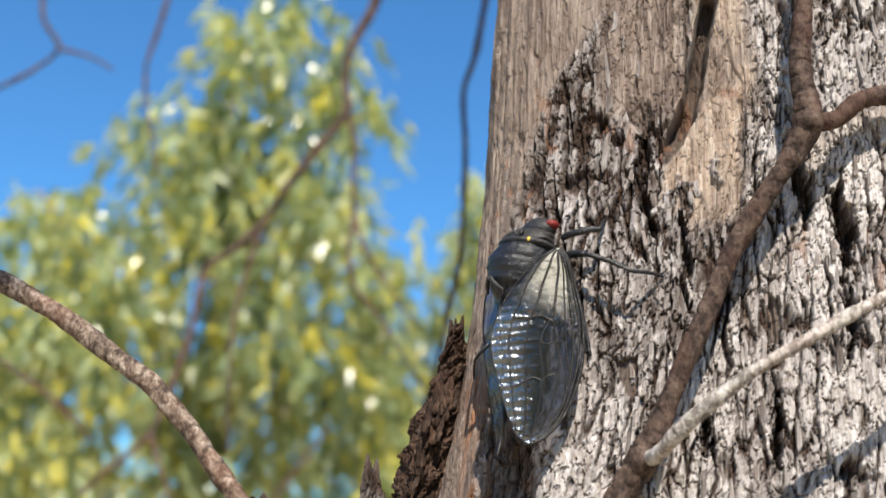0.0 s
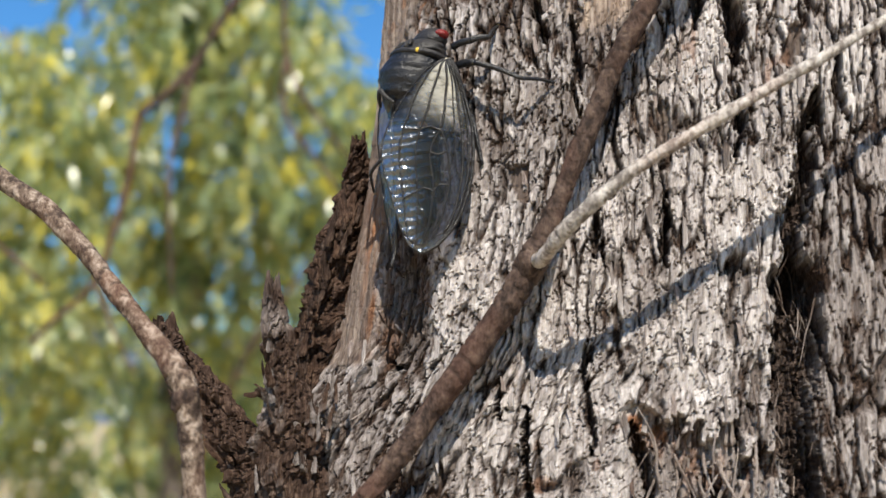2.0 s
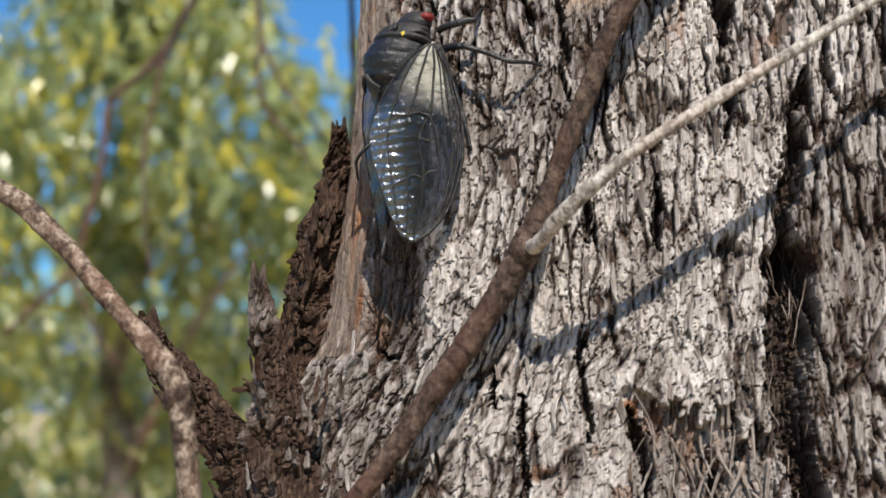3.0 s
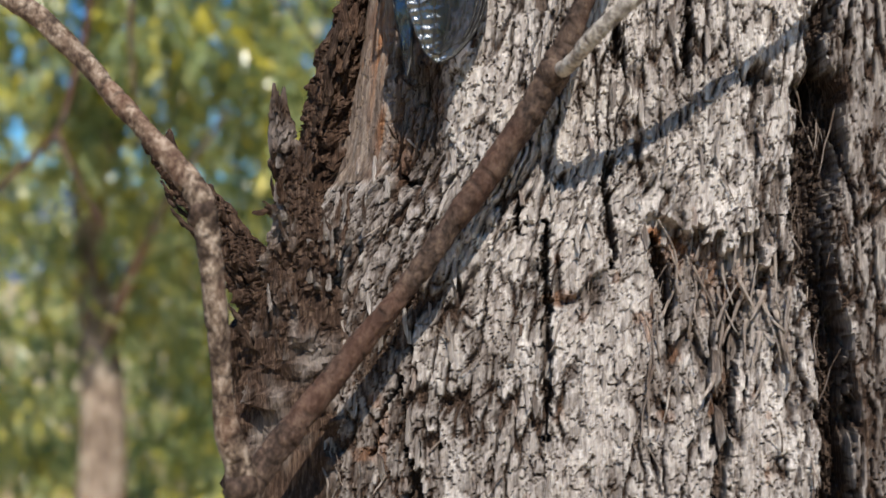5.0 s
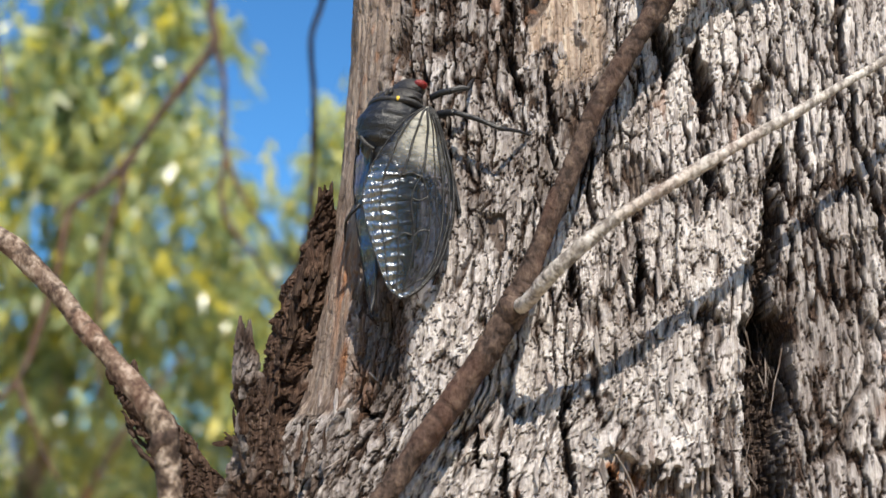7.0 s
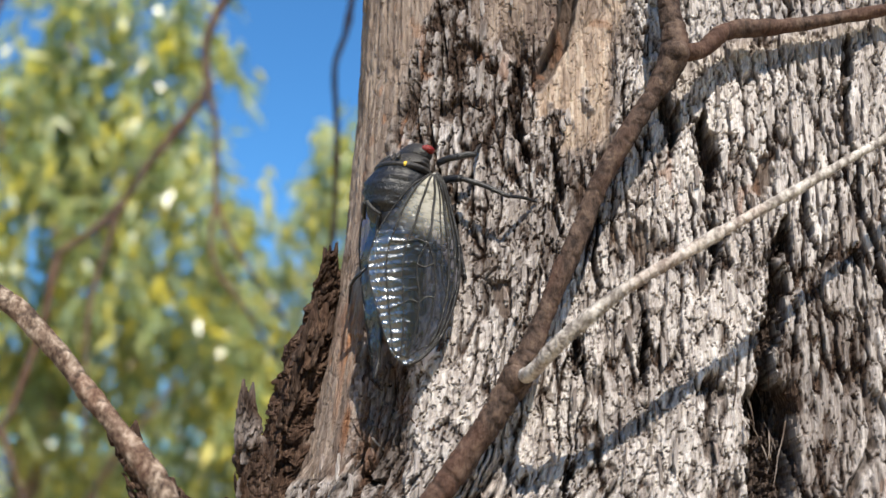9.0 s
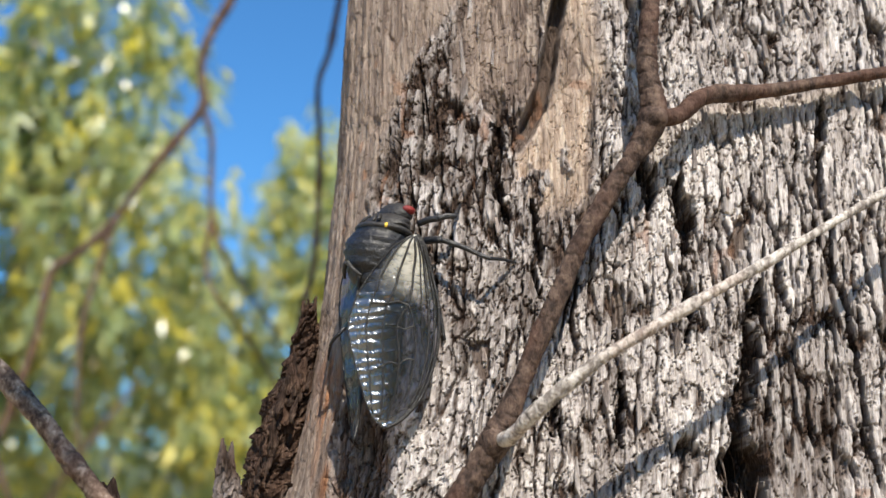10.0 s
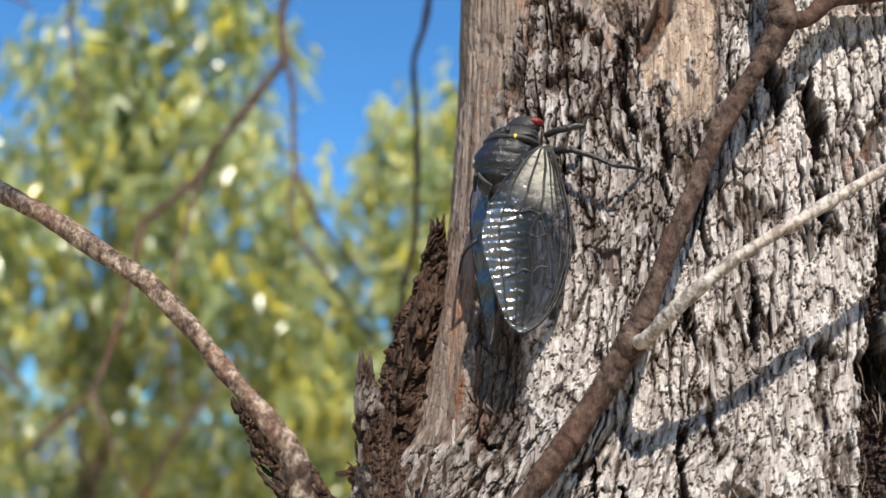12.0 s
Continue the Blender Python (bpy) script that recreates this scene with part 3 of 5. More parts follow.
def slab(name, spine, widths, thick, seed, grey=0.25, rust=0.0, ragged=0.6, label=""):
    """A torn, upright piece of bark: an uneven slab along a spine of points (x, y, z), ragged at its top and edges."""
    both = spline(np.column_stack([np.array(spine, float), widths]), 34)
    path, wid = both[:, :3], both[:, 3]
    n, m = len(path), 64
    run = np.concatenate([[0], np.cumsum(np.linalg.norm(np.diff(path, axis=0), axis=1))])
    ang = np.linspace(0, 2 * math.pi, m, endpoint=False)
    kk, aa = np.meshgrid(run, ang, indexing="ij")
    px, pz = kk / 0.006, np.cos(aa)
    rough = 1 + ragged * (fbm(pz * 3 + 5, px, seed, 4) + fbm(np.sin(aa) * 3 + 9, px * 1.7, seed + 2, 3) - 1)
    ridge = 1 + 0.35 * (cells(aa * 1.6 + 20, kk / 0.010, seed + 4)[2] - 0.5)
    c1, c2, cp, _ = cells(aa * wid[:, None] / 0.0013 + 30, kk / 0.0060, seed + 11)
    ridge = ridge + (0.0011 * (cp - 0.5) + 0.0008 * smoothstep(0.0, 0.2, c2 - c1) + 0.0010 * (fbm(aa * wid[:, None] / 0.0008 + 9, kk / 0.003, seed + 12, 3) - 0.5)) / np.maximum(wid[:, None], 0.002)
    wx = wid[:, None] * rough * ridge
    wy = thick * np.minimum(1, wid[:, None] / wid.max() + 0.3) * rough * ridge
    vx = path[:, 0:1] + wx * np.cos(aa)
    vy = path[:, 1:2] + wy * np.sin(aa)
    vz = path[:, 2:3] + 0.0045 * (fbm(aa * 2 + 3, kk / 0.004, seed + 6, 3) - 0.5) * np.ones_like(aa)
    jag = np.zeros((n, 1))
    jag[-20:, 0] = np.linspace(0, 1, 20)
    vz = vz + jag * 0.006 * (hash2(np.floor(aa * 2.2), 0 * aa, seed + 7) - 0.4)
    verts = np.stack([vx, vy, vz + Z0], -1).reshape(-1, 3)
    verts = np.vstack([verts, [[path[0, 0], path[0, 1], path[0, 2] + Z0], [path[-1, 0], path[-1, 1], path[-1, 2] + Z0 - 0.001]]])
    faces = []
    for i in range(n - 1):
        for j in range(m):
            j2 = (j + 1) % m
            faces.append((i * m + j, i * m + j2, (i + 1) * m + j2, (i + 1) * m + j))
    for j in range(m):
        j2 = (j + 1) % m
        faces.append((n * m, j2, j))
        faces.append((n * m + 1, (n - 1) * m + j, (n - 1) * m + j2))
    ob = mesh_object(name, verts, faces, BARK, smooth=False)
    bark_masks(ob.data, grey, 0.0, rust)
    return child(ob, gum_tree, label)


# torn bark standing up along the left flank, slab and limb darkened as if shaded
slab("bark_slab", [(-0.034, 0.030, -0.170), (-0.035, 0.030, -0.110), (-0.0335, 0.028, -0.080), (-0.0320, 0.027, -0.062), (-0.0300, 0.026, -0.052), (-0.0280, 0.026, -0.042), (-0.0262, 0.026, -0.032), (-0.0250, 0.026, -0.025), (-0.0245, 0.025, -0.0180)],
     [0.012, 0.010, 0.0082, 0.0068, 0.0058, 0.0048, 0.0032, 0.0022, 0.0012], 0.008, 201, -0.28, 0.06, 0.55, "torn slab of bark, darkened for shade")
slab("bark_stub", [(-0.036, 0.009, -0.180), (-0.0355, 0.007, -0.120), (-0.0345, 0.005, -0.092), (-0.0358, 0.003, -0.0745), (-0.0372, 0.002, -0.0660), (-0.0384, 0.002, -0.0595), (-0.0390, 0.002, -0.0540)],
     [0.012, 0.010, 0.0062, 0.0036, 0.0024, 0.0017, 0.0010], 0.005, 223, 0.08, 0.03, 0.5, "jagged upright stub of bark")
slab("broken_limb", [(-0.040, 0.016, -0.150), (-0.041, 0.012, -0.105), (-0.0445, 0.009, -0.090), (-0.0496, 0.008, -0.0835), (-0.0555, 0.008, -0.0763), (-0.0612, 0.008, -0.0692), (-0.0665, 0.009, -0.0622)],
     [0.0120, 0.0090, 0.0060, 0.0048, 0.0042, 0.0036, 0.0020], 0.006, 263, -0.20, 0.03, 0.55, "brown broken stub of a dead limb, darkened for shade")


def shard_mesh(k):
    """A torn upright sliver of bark, unit 1 mm: rooted at z = 0, ragged at its top."""
    rng = np.random.default_rng(900 + k)
    wide, tall, thick = rng.uniform(0.9, 1.9), rng.uniform(7, 13), rng.uniform(0.5, 0.9)
    verts, faces = [], []
    n, rows = 8, 9
    ang = np.linspace(0, 2 * math.pi, n, endpoint=False)
    drift, out = 0.0, 0.0
    for i in range(rows):
        q = i / (rows - 1)
        drift += rng.normal() * 0.25
        out += rng.normal() * 0.14
        taper = (1 - 0.75 * q ** 2.2) * rng.uniform(0.8, 1.2)
        for a in ang:
            r = taper * rng.uniform(0.8, 1.2)
            verts.append((drift + wide * r * math.cos(a), out + thick * r * math.sin(a), tall * q + rng.normal() * 0.25 - (0.0 if i < rows - 1 else rng.uniform(0, 2.2))))
    for i in range(rows - 1):
        for j in range(n):
            faces.append((i * n + j, i * n + (j + 1) % n, (i + 1) * n + (j + 1) % n, (i + 1) * n + j))
    faces.append(tuple(reversed(range(n))))
    faces.append(tuple((rows - 1) * n + j for j in range(n)))
    me = bpy.data.meshes.new("bark_shard")
    me.from_pydata([tuple(0.001 * float(c) for c in v) for v in verts], [], faces)
    me.materials.append(BARK)
    bark_masks(me, (-0.2, 0.0, 0.3, 0.55)[k % 4], 0.0, 0.1 if k % 5 == 0 else 0.0)
    return me


SHARDS = [shard_mesh(k) for k in range(12)]


def shards(count, spine, spread, lean, pool, seed, size=(0.7, 1.2)):
    rng = random.Random(seed)
    line = spline(spine, 12)
    for _ in range(count):
        p = line[rng.randrange(len(line))]
        ob = child(new("bark_shard", SHARDS[rng.choice(pool)]), gum_tree)
        ob.matrix_world = Matrix.Translation((p[0] + rng.gauss(0, spread), p[1] + rng.gauss(0, spread), p[2] + Z0 - 0.004 + rng.gauss(0, spread))) @ pose(
            0, 0, 0, rng.gauss(0, 9), rng.gauss(lean, 9), rng.uniform(-40, 40)) @ Matrix.Scale(rng.uniform(*size), 4)


def lifted(count):
    """Brown slivers lifting off the torn patch under the insect."""
    rng = random.Random(67)
    for _ in range(count):
        x, z = rng.uniform(-0.0165, 0.001), rng.uniform(-0.073, -0.036)
        p, nrm = on_bark(x, z)
        side = Vector((0, 0, 1)).cross(nrm).normalized() * -1
        turn = Matrix((side, nrm, Vector((0, 0, 1)))).transposed().to_4x4() @ pose(0, 0, 0, rng.uniform(-32, 10), rng.gauss(8, 24), rng.uniform(-30, 30))
        ob = child(new("bark_shard", SHARDS[rng.choice((0, 1, 2, 4, 5, 5, 10))]), gum_tree)
        ob.matrix_world = Matrix.Translation(p + Vector((0, 0, Z0 - 0.001)) - nrm * 0.0004) @ turn @ Matrix.Scale(rng.uniform(0.22, 0.5), 4)


lifted(40)
DARK_POOL, MIXED_POOL = (0, 1, 4, 5, 8, 9), (1, 2, 2, 3, 5, 6, 7, 10, 11)
shards(70, [(-0.0370, 0.018, -0.076), (-0.0338, 0.018, -0.058), (-0.0300, 0.018, -0.044), (-0.0262, 0.019, -0.031)], 0.0010, 4, DARK_POOL, 41, (0.35, 0.7))
shards(75, [(-0.0400, 0.005, -0.110), (-0.0378, 0.003, -0.088), (-0.0366, 0.002, -0.074), (-0.0378, 0.002, -0.064)], 0.0018, -2, MIXED_POOL, 43, (0.35, 0.7))
shards(45, [(-0.0360, 0.002, -0.105), (-0.0335, 0.002, -0.092), (-0.0310, 0.002, -0.082), (-0.0255, 0.002, -0.077)], 0.0020, 3, MIXED_POOL, 47, (0.35, 0.7))
shards(64, [(-0.0430, 0.010, -0.108), (-0.0480, 0.006, -0.089), (-0.0555, 0.006, -0.0785), (-0.0620, 0.007, -0.0690)], 0.0012, -40, DARK_POOL, 53, (0.3, 0.62))
shards(5, [(-0.0385, 0.002, -0.0725), (-0.0415, 0.002, -0.0735)], 0.0005, -75, DARK_POOL, 59, (0.3, 0.45))


def flake_mesh(k):
    """A small, thin, uneven plate of bark, about a unit of 1 mm in its own x, y (outward) and z."""
    rng = np.random.default_rng(700 + k)
    wide, tall, thick = rng.uniform(0.4, 0.95), rng.uniform(1.8, 4.6), rng.uniform(0.28, 0.5)
    n = 9
    ang = np.linspace(0, 2 * math.pi, n, endpoint=False)
    r = rng.uniform(0.6, 1.2, n)
    x, z = wide * np.sign(np.cos(ang)) * np.abs(np.cos(ang)) ** 0.6 * r, tall * np.sign(np.sin(ang)) * np.abs(np.sin(ang)) ** 0.6 * r
    verts = [(a, -thick - 0.05 * b, b) for a, b in zip(x * 1.05, z * 1.03)] + [(a, thick * rng.uniform(0.6, 1.3) - 0.05 * b, b) for a, b in zip(x * 0.86, z * 0.9)]
    verts += [(rng.uniform(-0.3, 0.3), thick * 1.35, rng.uniform(-0.6, 0.6))]
    faces = [(i, (i + 1) % n, n + (i + 1) % n, n + i) for i in range(n)] + [(n + i, n + (i + 1) % n, 2 * n) for i in range(n)]
    me = bpy.data.meshes.new("bark_flake")
    me.from_pydata([tuple(0.001 * float(c) for c in v) for v in verts], [], faces)
    me.materials.append(BARK)
    bark_masks(me, rng.uniform(0.35, 0.95), 0.0, 0.0 if k % 5 else 0.2)
    return me


FLAKES = [flake_mesh(k) for k in range(14)]


def scatter_flakes(count):
    rng = random.Random(31)
    done = 0
    while done < count:
        x, z = rng.uniform(-0.030, 0.112), rng.uniform(-0.155, 0.060)
        if (x < 0.007 and z > -0.066) or (0.018 < x < 0.046 and z > 0.010) or (x > 0.060 and z < -0.02):
            continue
        p, nrm = on_bark(x, z)
        side = Vector((0, 0, 1)).cross(nrm).normalized() * -1
        turn = Matrix((side, nrm, Vector((0, 0, 1)))).transposed().to_4x4() @ pose(0, 0, 0, rng.uniform(-5, 13), rng.uniform(-9, 9), rng.uniform(-12, 12))
        ob = child(new("bark_flake", rng.choice(FLAKES)), bark)
        ob.matrix_world = Matrix.Translation(p + Vector((0, 0, Z0)) + nrm * 0.0001) @ turn @ Matrix.Scale(rng.uniform(0.6, 1.15), 4)
        done += 1


scatter_flakes(235)


def strands(name, count, xr, zr, length, spread, rad, label, seed, lift=0.001, deep=0.0, grey=0.45):
    """Loose bark fibres, hanging and curling, joined into one mesh."""
    rng = np.random.default_rng(seed)
    verts, faces, base = [], [], 0
    for _ in range(count):
        x, z = rng.uniform(*xr), rng.uniform(*zr)
        p, nrm = on_bark(x, z)
        p = np.array(p) + np.array(nrm) * (lift - deep * rng.random())
        way = np.array([rng.normal() * spread, -abs(rng.normal()) * spread * 0.5, rng.choice((-1, -1, 1))])
        ln = length * rng.uniform(0.5, 1.4)
        pts = [p]
        for _k in range(5):
            way = way + rng.normal(size=3) * (0.15, 0.09, 0.06)
            pts.append(pts[-1] + way / np.linalg.norm(way) * ln / 5)
        v, f = tube(pts, list(np.linspace(1, 0.35, 6) * rad * rng.uniform(0.6, 1.5)), sides=5, steps=3)
        verts.append(v + np.array((0, 0, Z0)))
        faces += [tuple(i + base for i in q) for q in f]
        base += len(v)
    ob = mesh_object(name, np.vstack(verts), faces, BARK)
    bark_masks(ob.data, grey, 0.25, 0.05)
    return tagged(child(ob, gum_tree, label), kind="stuff")


strands("bark_fringe", 90, (0.062, 0.078), (-0.150, -0.040), 0.013, 0.25, 0.00022, "loose stringy fibres in a deep bark fissure", 801, 0.001, 0.008, 0.15)
strands("bark_fray", 46, (0.037, 0.066), (-0.112, -0.084), 0.012, 0.22, 0.00042, "torn hanging shreds of bark", 811, 0.0012)
strands("bark_fuzz", 60, (-0.046, 0.115), (-0.160, -0.060), 0.007, 0.5, 0.00022, "fine loose bark splinters", 821, 0.0008)


# ---- the forked dead branch before the trunk ----
def mm(pts):
    return [tuple(c / 1000 for c in p) for p in pts]


dead_branch = tagged(new("forked_branch"), "dead brown forked branch leaning before the trunk", "branch")
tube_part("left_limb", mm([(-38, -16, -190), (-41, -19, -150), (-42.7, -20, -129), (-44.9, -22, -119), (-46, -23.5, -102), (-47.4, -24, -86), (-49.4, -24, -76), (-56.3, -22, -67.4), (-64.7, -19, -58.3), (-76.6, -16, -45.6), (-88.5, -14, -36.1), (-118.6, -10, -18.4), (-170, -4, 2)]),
          [0.0030, 0.0028, 0.0026, 0.0022, 0.0021, 0.0022, 0.0024, 0.0021, 0.0020, 0.0020, 0.0021, 0.0022, 0.0022], TAN_BRANCH, dead_branch, "tan limb", rings=0.0045, sides=26, steps=60, rough=0.20, seed=5, knots=0.12)
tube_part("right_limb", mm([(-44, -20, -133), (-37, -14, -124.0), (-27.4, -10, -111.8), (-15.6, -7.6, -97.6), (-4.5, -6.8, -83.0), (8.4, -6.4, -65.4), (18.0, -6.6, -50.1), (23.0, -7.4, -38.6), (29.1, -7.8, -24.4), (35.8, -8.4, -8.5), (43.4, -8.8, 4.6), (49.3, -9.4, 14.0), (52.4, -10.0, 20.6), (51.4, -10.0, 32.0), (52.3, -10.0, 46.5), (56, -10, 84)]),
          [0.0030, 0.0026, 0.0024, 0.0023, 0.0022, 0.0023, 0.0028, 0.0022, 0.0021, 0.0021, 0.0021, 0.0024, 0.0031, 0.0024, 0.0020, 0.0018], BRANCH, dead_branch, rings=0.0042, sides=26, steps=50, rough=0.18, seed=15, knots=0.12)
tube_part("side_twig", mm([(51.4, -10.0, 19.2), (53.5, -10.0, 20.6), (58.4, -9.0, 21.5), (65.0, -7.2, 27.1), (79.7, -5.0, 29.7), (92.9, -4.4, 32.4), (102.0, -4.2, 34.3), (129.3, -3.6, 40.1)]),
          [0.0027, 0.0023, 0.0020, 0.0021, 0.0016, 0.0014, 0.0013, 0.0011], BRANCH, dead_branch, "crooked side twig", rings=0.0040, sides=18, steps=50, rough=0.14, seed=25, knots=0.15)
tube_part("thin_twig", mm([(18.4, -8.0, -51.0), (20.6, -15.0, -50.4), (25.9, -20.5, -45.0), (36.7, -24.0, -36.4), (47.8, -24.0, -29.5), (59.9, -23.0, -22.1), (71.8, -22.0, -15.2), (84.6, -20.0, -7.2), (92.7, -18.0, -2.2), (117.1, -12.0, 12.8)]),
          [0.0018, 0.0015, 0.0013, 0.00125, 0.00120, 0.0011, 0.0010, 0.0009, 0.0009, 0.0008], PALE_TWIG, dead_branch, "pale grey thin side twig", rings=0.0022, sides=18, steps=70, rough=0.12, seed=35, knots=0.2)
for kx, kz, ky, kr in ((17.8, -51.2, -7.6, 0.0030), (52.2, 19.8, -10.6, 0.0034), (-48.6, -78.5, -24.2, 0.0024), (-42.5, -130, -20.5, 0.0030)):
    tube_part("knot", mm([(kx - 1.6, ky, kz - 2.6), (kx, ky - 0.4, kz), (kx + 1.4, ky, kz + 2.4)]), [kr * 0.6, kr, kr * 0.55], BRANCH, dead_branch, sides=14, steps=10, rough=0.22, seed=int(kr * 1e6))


# ---- the cicada ----
LEAN, FACE = 10.0, 58.0          # degrees: lean of its axis, and how far its back turns from the viewer
H = Vector((math.sin(radians(LEAN)), 0.0, math.cos(radians(LEAN))))
D = Vector((-math.sin(radians(FACE)), -math.cos(radians(FACE)), 0.0))
D = (D - H * D.dot(H)).normalized()
R = H.cross(D).normalized()
CIC = Matrix(((R.x, H.x, D.x, -0.0078), (R.y, H.y, D.y, -0.0006), (R.z, H.z, D.z, Z0 - 0.0115), (0, 0, 0, 1)))
INTO = CIC.inverted()
cicada = tagged(new("cicada"), "black cicada with red eyes and clear wings resting on bark", "cicada")
cicada.matrix_world = CIC


def loft(rings, sides=28, wave=0.0, seed=0):
    """Closed body from rings (y, half-width, half-height, lift)."""
    r = spline(rings, 6)
    ang = np.linspace(0, 2 * math.pi, sides, endpoint=False)
    verts, faces = [], []
    for y, w, hgt, lift in r:
        for a in ang:
            q = 1 + wave * (float(vnoise(np.array([a * 2 + 4]), np.array([y * 1500]), seed)[0]) - 0.5) if wave else 1
            verts.append((w * math.cos(a) * q, y, hgt * math.sin(a) * q + lift))
    n = len(r)
    for i in range(n - 1):
        for j in range(sides):
            j2 = (j + 1) % sides
            faces.append((i * sides + j, i * sides + j2, (i + 1) * sides + j2, (i + 1) * sides + j))
    faces.append(tuple(range(sides))[::-1])
    faces.append(tuple((n - 1) * sides + j for j in range(sides)))
    return verts, faces


def body_part(name, rings, mat, label="", parent=None, **kw):
    v, f = loft(rings, **kw)
    f = [tuple(reversed(q)) for q in f]
    return child(mesh_object(name, v, f, mat), parent or cicada, label)


def ball(name, centre, size, mat, parent, label=""):
    bm = bmesh.new()
    bmesh.ops.create_uvsphere(bm, u_segments=20, v_segments=14, radius=1.0)
    for v in bm.verts:
        v.co = Vector((v.co.x * size[0] + centre[0], v.co.y * size[1] + centre[1], v.co.z * size[2] + centre[2]))
    me = bpy.data.meshes.new(name)
    bm.to_mesh(me)
    bm.free()
    me.materials.append(mat)
    me.polygons.foreach_set("use_smooth", [True] * len(me.polygons))
    return child(new(name, me), parent, label)


head = body_part("head", [(0.0096, 0.0048, 0.0030, -0.0014), (0.0108, 0.0054, 0.0034, -0.0016), (0.0122, 0.0050, 0.0031, -0.0019), (0.0134, 0.0034, 0.0024, -0.0022), (0.0140, 0.0016, 0.0013, -0.0025)], DARK)
for sx in (1, -1):
    ball("eye", (sx * 0.0048, 0.0120, -0.0022), (0.0012, 0.0010, 0.0016), RED, head, "red compound eye")
body_part("pronotum", [(0.0072, 0.0064, 0.0052, 0.0000), (0.0079, 0.0067, 0.0052, -0.0002), (0.0088, 0.0063, 0.0047, -0.0006), (0.0098, 0.0056, 0.0040, -0.0010), (0.0104, 0.0048, 0.0032, -0.0013)], DARK, wave=0.14, seed=3)
thorax = body_part("thorax", [(-0.0046, 0.0052, 0.0050, 0.0004), (-0.0020, 0.0065, 0.0062, 0.0009), (0.0012, 0.0072, 0.0067, 0.0012), (0.0044, 0.0070, 0.0062, 0.0008), (0.0068, 0.0062, 0.0052, 0.0002), (0.0076, 0.0054, 0.0044, 0.0)], BLACK, wave=0.14, seed=4)
body_part("collar", [(0.0060, 0.0070, 0.0060, 0.0003), (0.0066, 0.0074, 0.0062, 0.0002), (0.0073, 0.0070, 0.0057, 0.0000)], DARK, wave=0.06, seed=6)
for k, (ya, yb, xa, xb) in enumerate(((0.0096, 0.0074, 0.0012, 0.0030), (0.0094, 0.0076, 0.0030, 0.0050), (0.0096, 0.0074, -0.0010, -0.0026))):
    ridge = [(xa + (xb - xa) * q, ya + (yb - ya) * q, 0.0037 + 0.0014 * q - 9.0 * (xa + (xb - xa) * q) ** 2) for q in (0, 0.33, 0.66, 1)]
    v, f = tube(ridge, [0.0003, 0.0005, 0.0005, 0.0003], sides=8, steps=5)
    child(mesh_object("ridge", v, f, DARK), cicada)
for sx in (1, -1):
    v, f = tube([(sx * 0.0004, -0.0026, 0.0076), (sx * 0.0018, -0.0040, 0.0068), (sx * 0.0036, -0.0052, 0.0054)], [0.0005, 0.0005, 0.0003], sides=8, steps=6)
    child(mesh_object("ridge", v, f, DARK), cicada)
ball("shoulder_spot", (0.0060, 0.0066, 0.0032), (0.0004, 0.0006, 0.0005), YELLOW, thorax, "yellow spot")
body_part("scutellum", [(-0.0066, 0.0012, 0.0008, 0.0038), (-0.0052, 0.0026, 0.0016, 0.0042), (-0.0030, 0.0034, 0.0016, 0.0050), (-0.0010, 0.0030, 0.0012, 0.0060)], BLACK)
# the abdomen bends back under the wings
BEND = Matrix.Translation((-0.0085, -0.0005, Z0 - 0.0145)) @ Matrix.Rotation(radians(-19), 4, "Y") @ Matrix.Translation((0.0085, 0.0005, 0.0145 - Z0))
TURNED = INTO @ BEND @ CIC
for k in range(9):
    y0 = -0.0034 - 0.00245 * k
    w = 0.0066 - 0.00030 * k - 0.00005 * k * k
    body_part("abdomen_segment", [(y0 - 0.0027, w * 0.84, w * 0.74, -0.0002), (y0 - 0.0022, w * 0.95, w * 0.83, -0.0002), (y0 - 0.0010, w, w * 0.87, -0.0002), (y0, w * 0.97, w * 0.84, -0.0002)], BLACK).matrix_basis = TURNED
body_part("abdomen_tip", [(-0.0300, 0.0006, 0.0008, -0.0006), (-0.0282, 0.0014, 0.0013, -0.0004), (-0.0250, 0.0022, 0.0019, -0.0002)], BLACK).matrix_basis = TURNED
ball("flank_mark", INTO @ Vector((-0.0052, -0.0062, Z0 - 0.0212)), (0.0016, 0.0007, 0.0010), ORANGE, cicada, "pale orange mark on the flank")

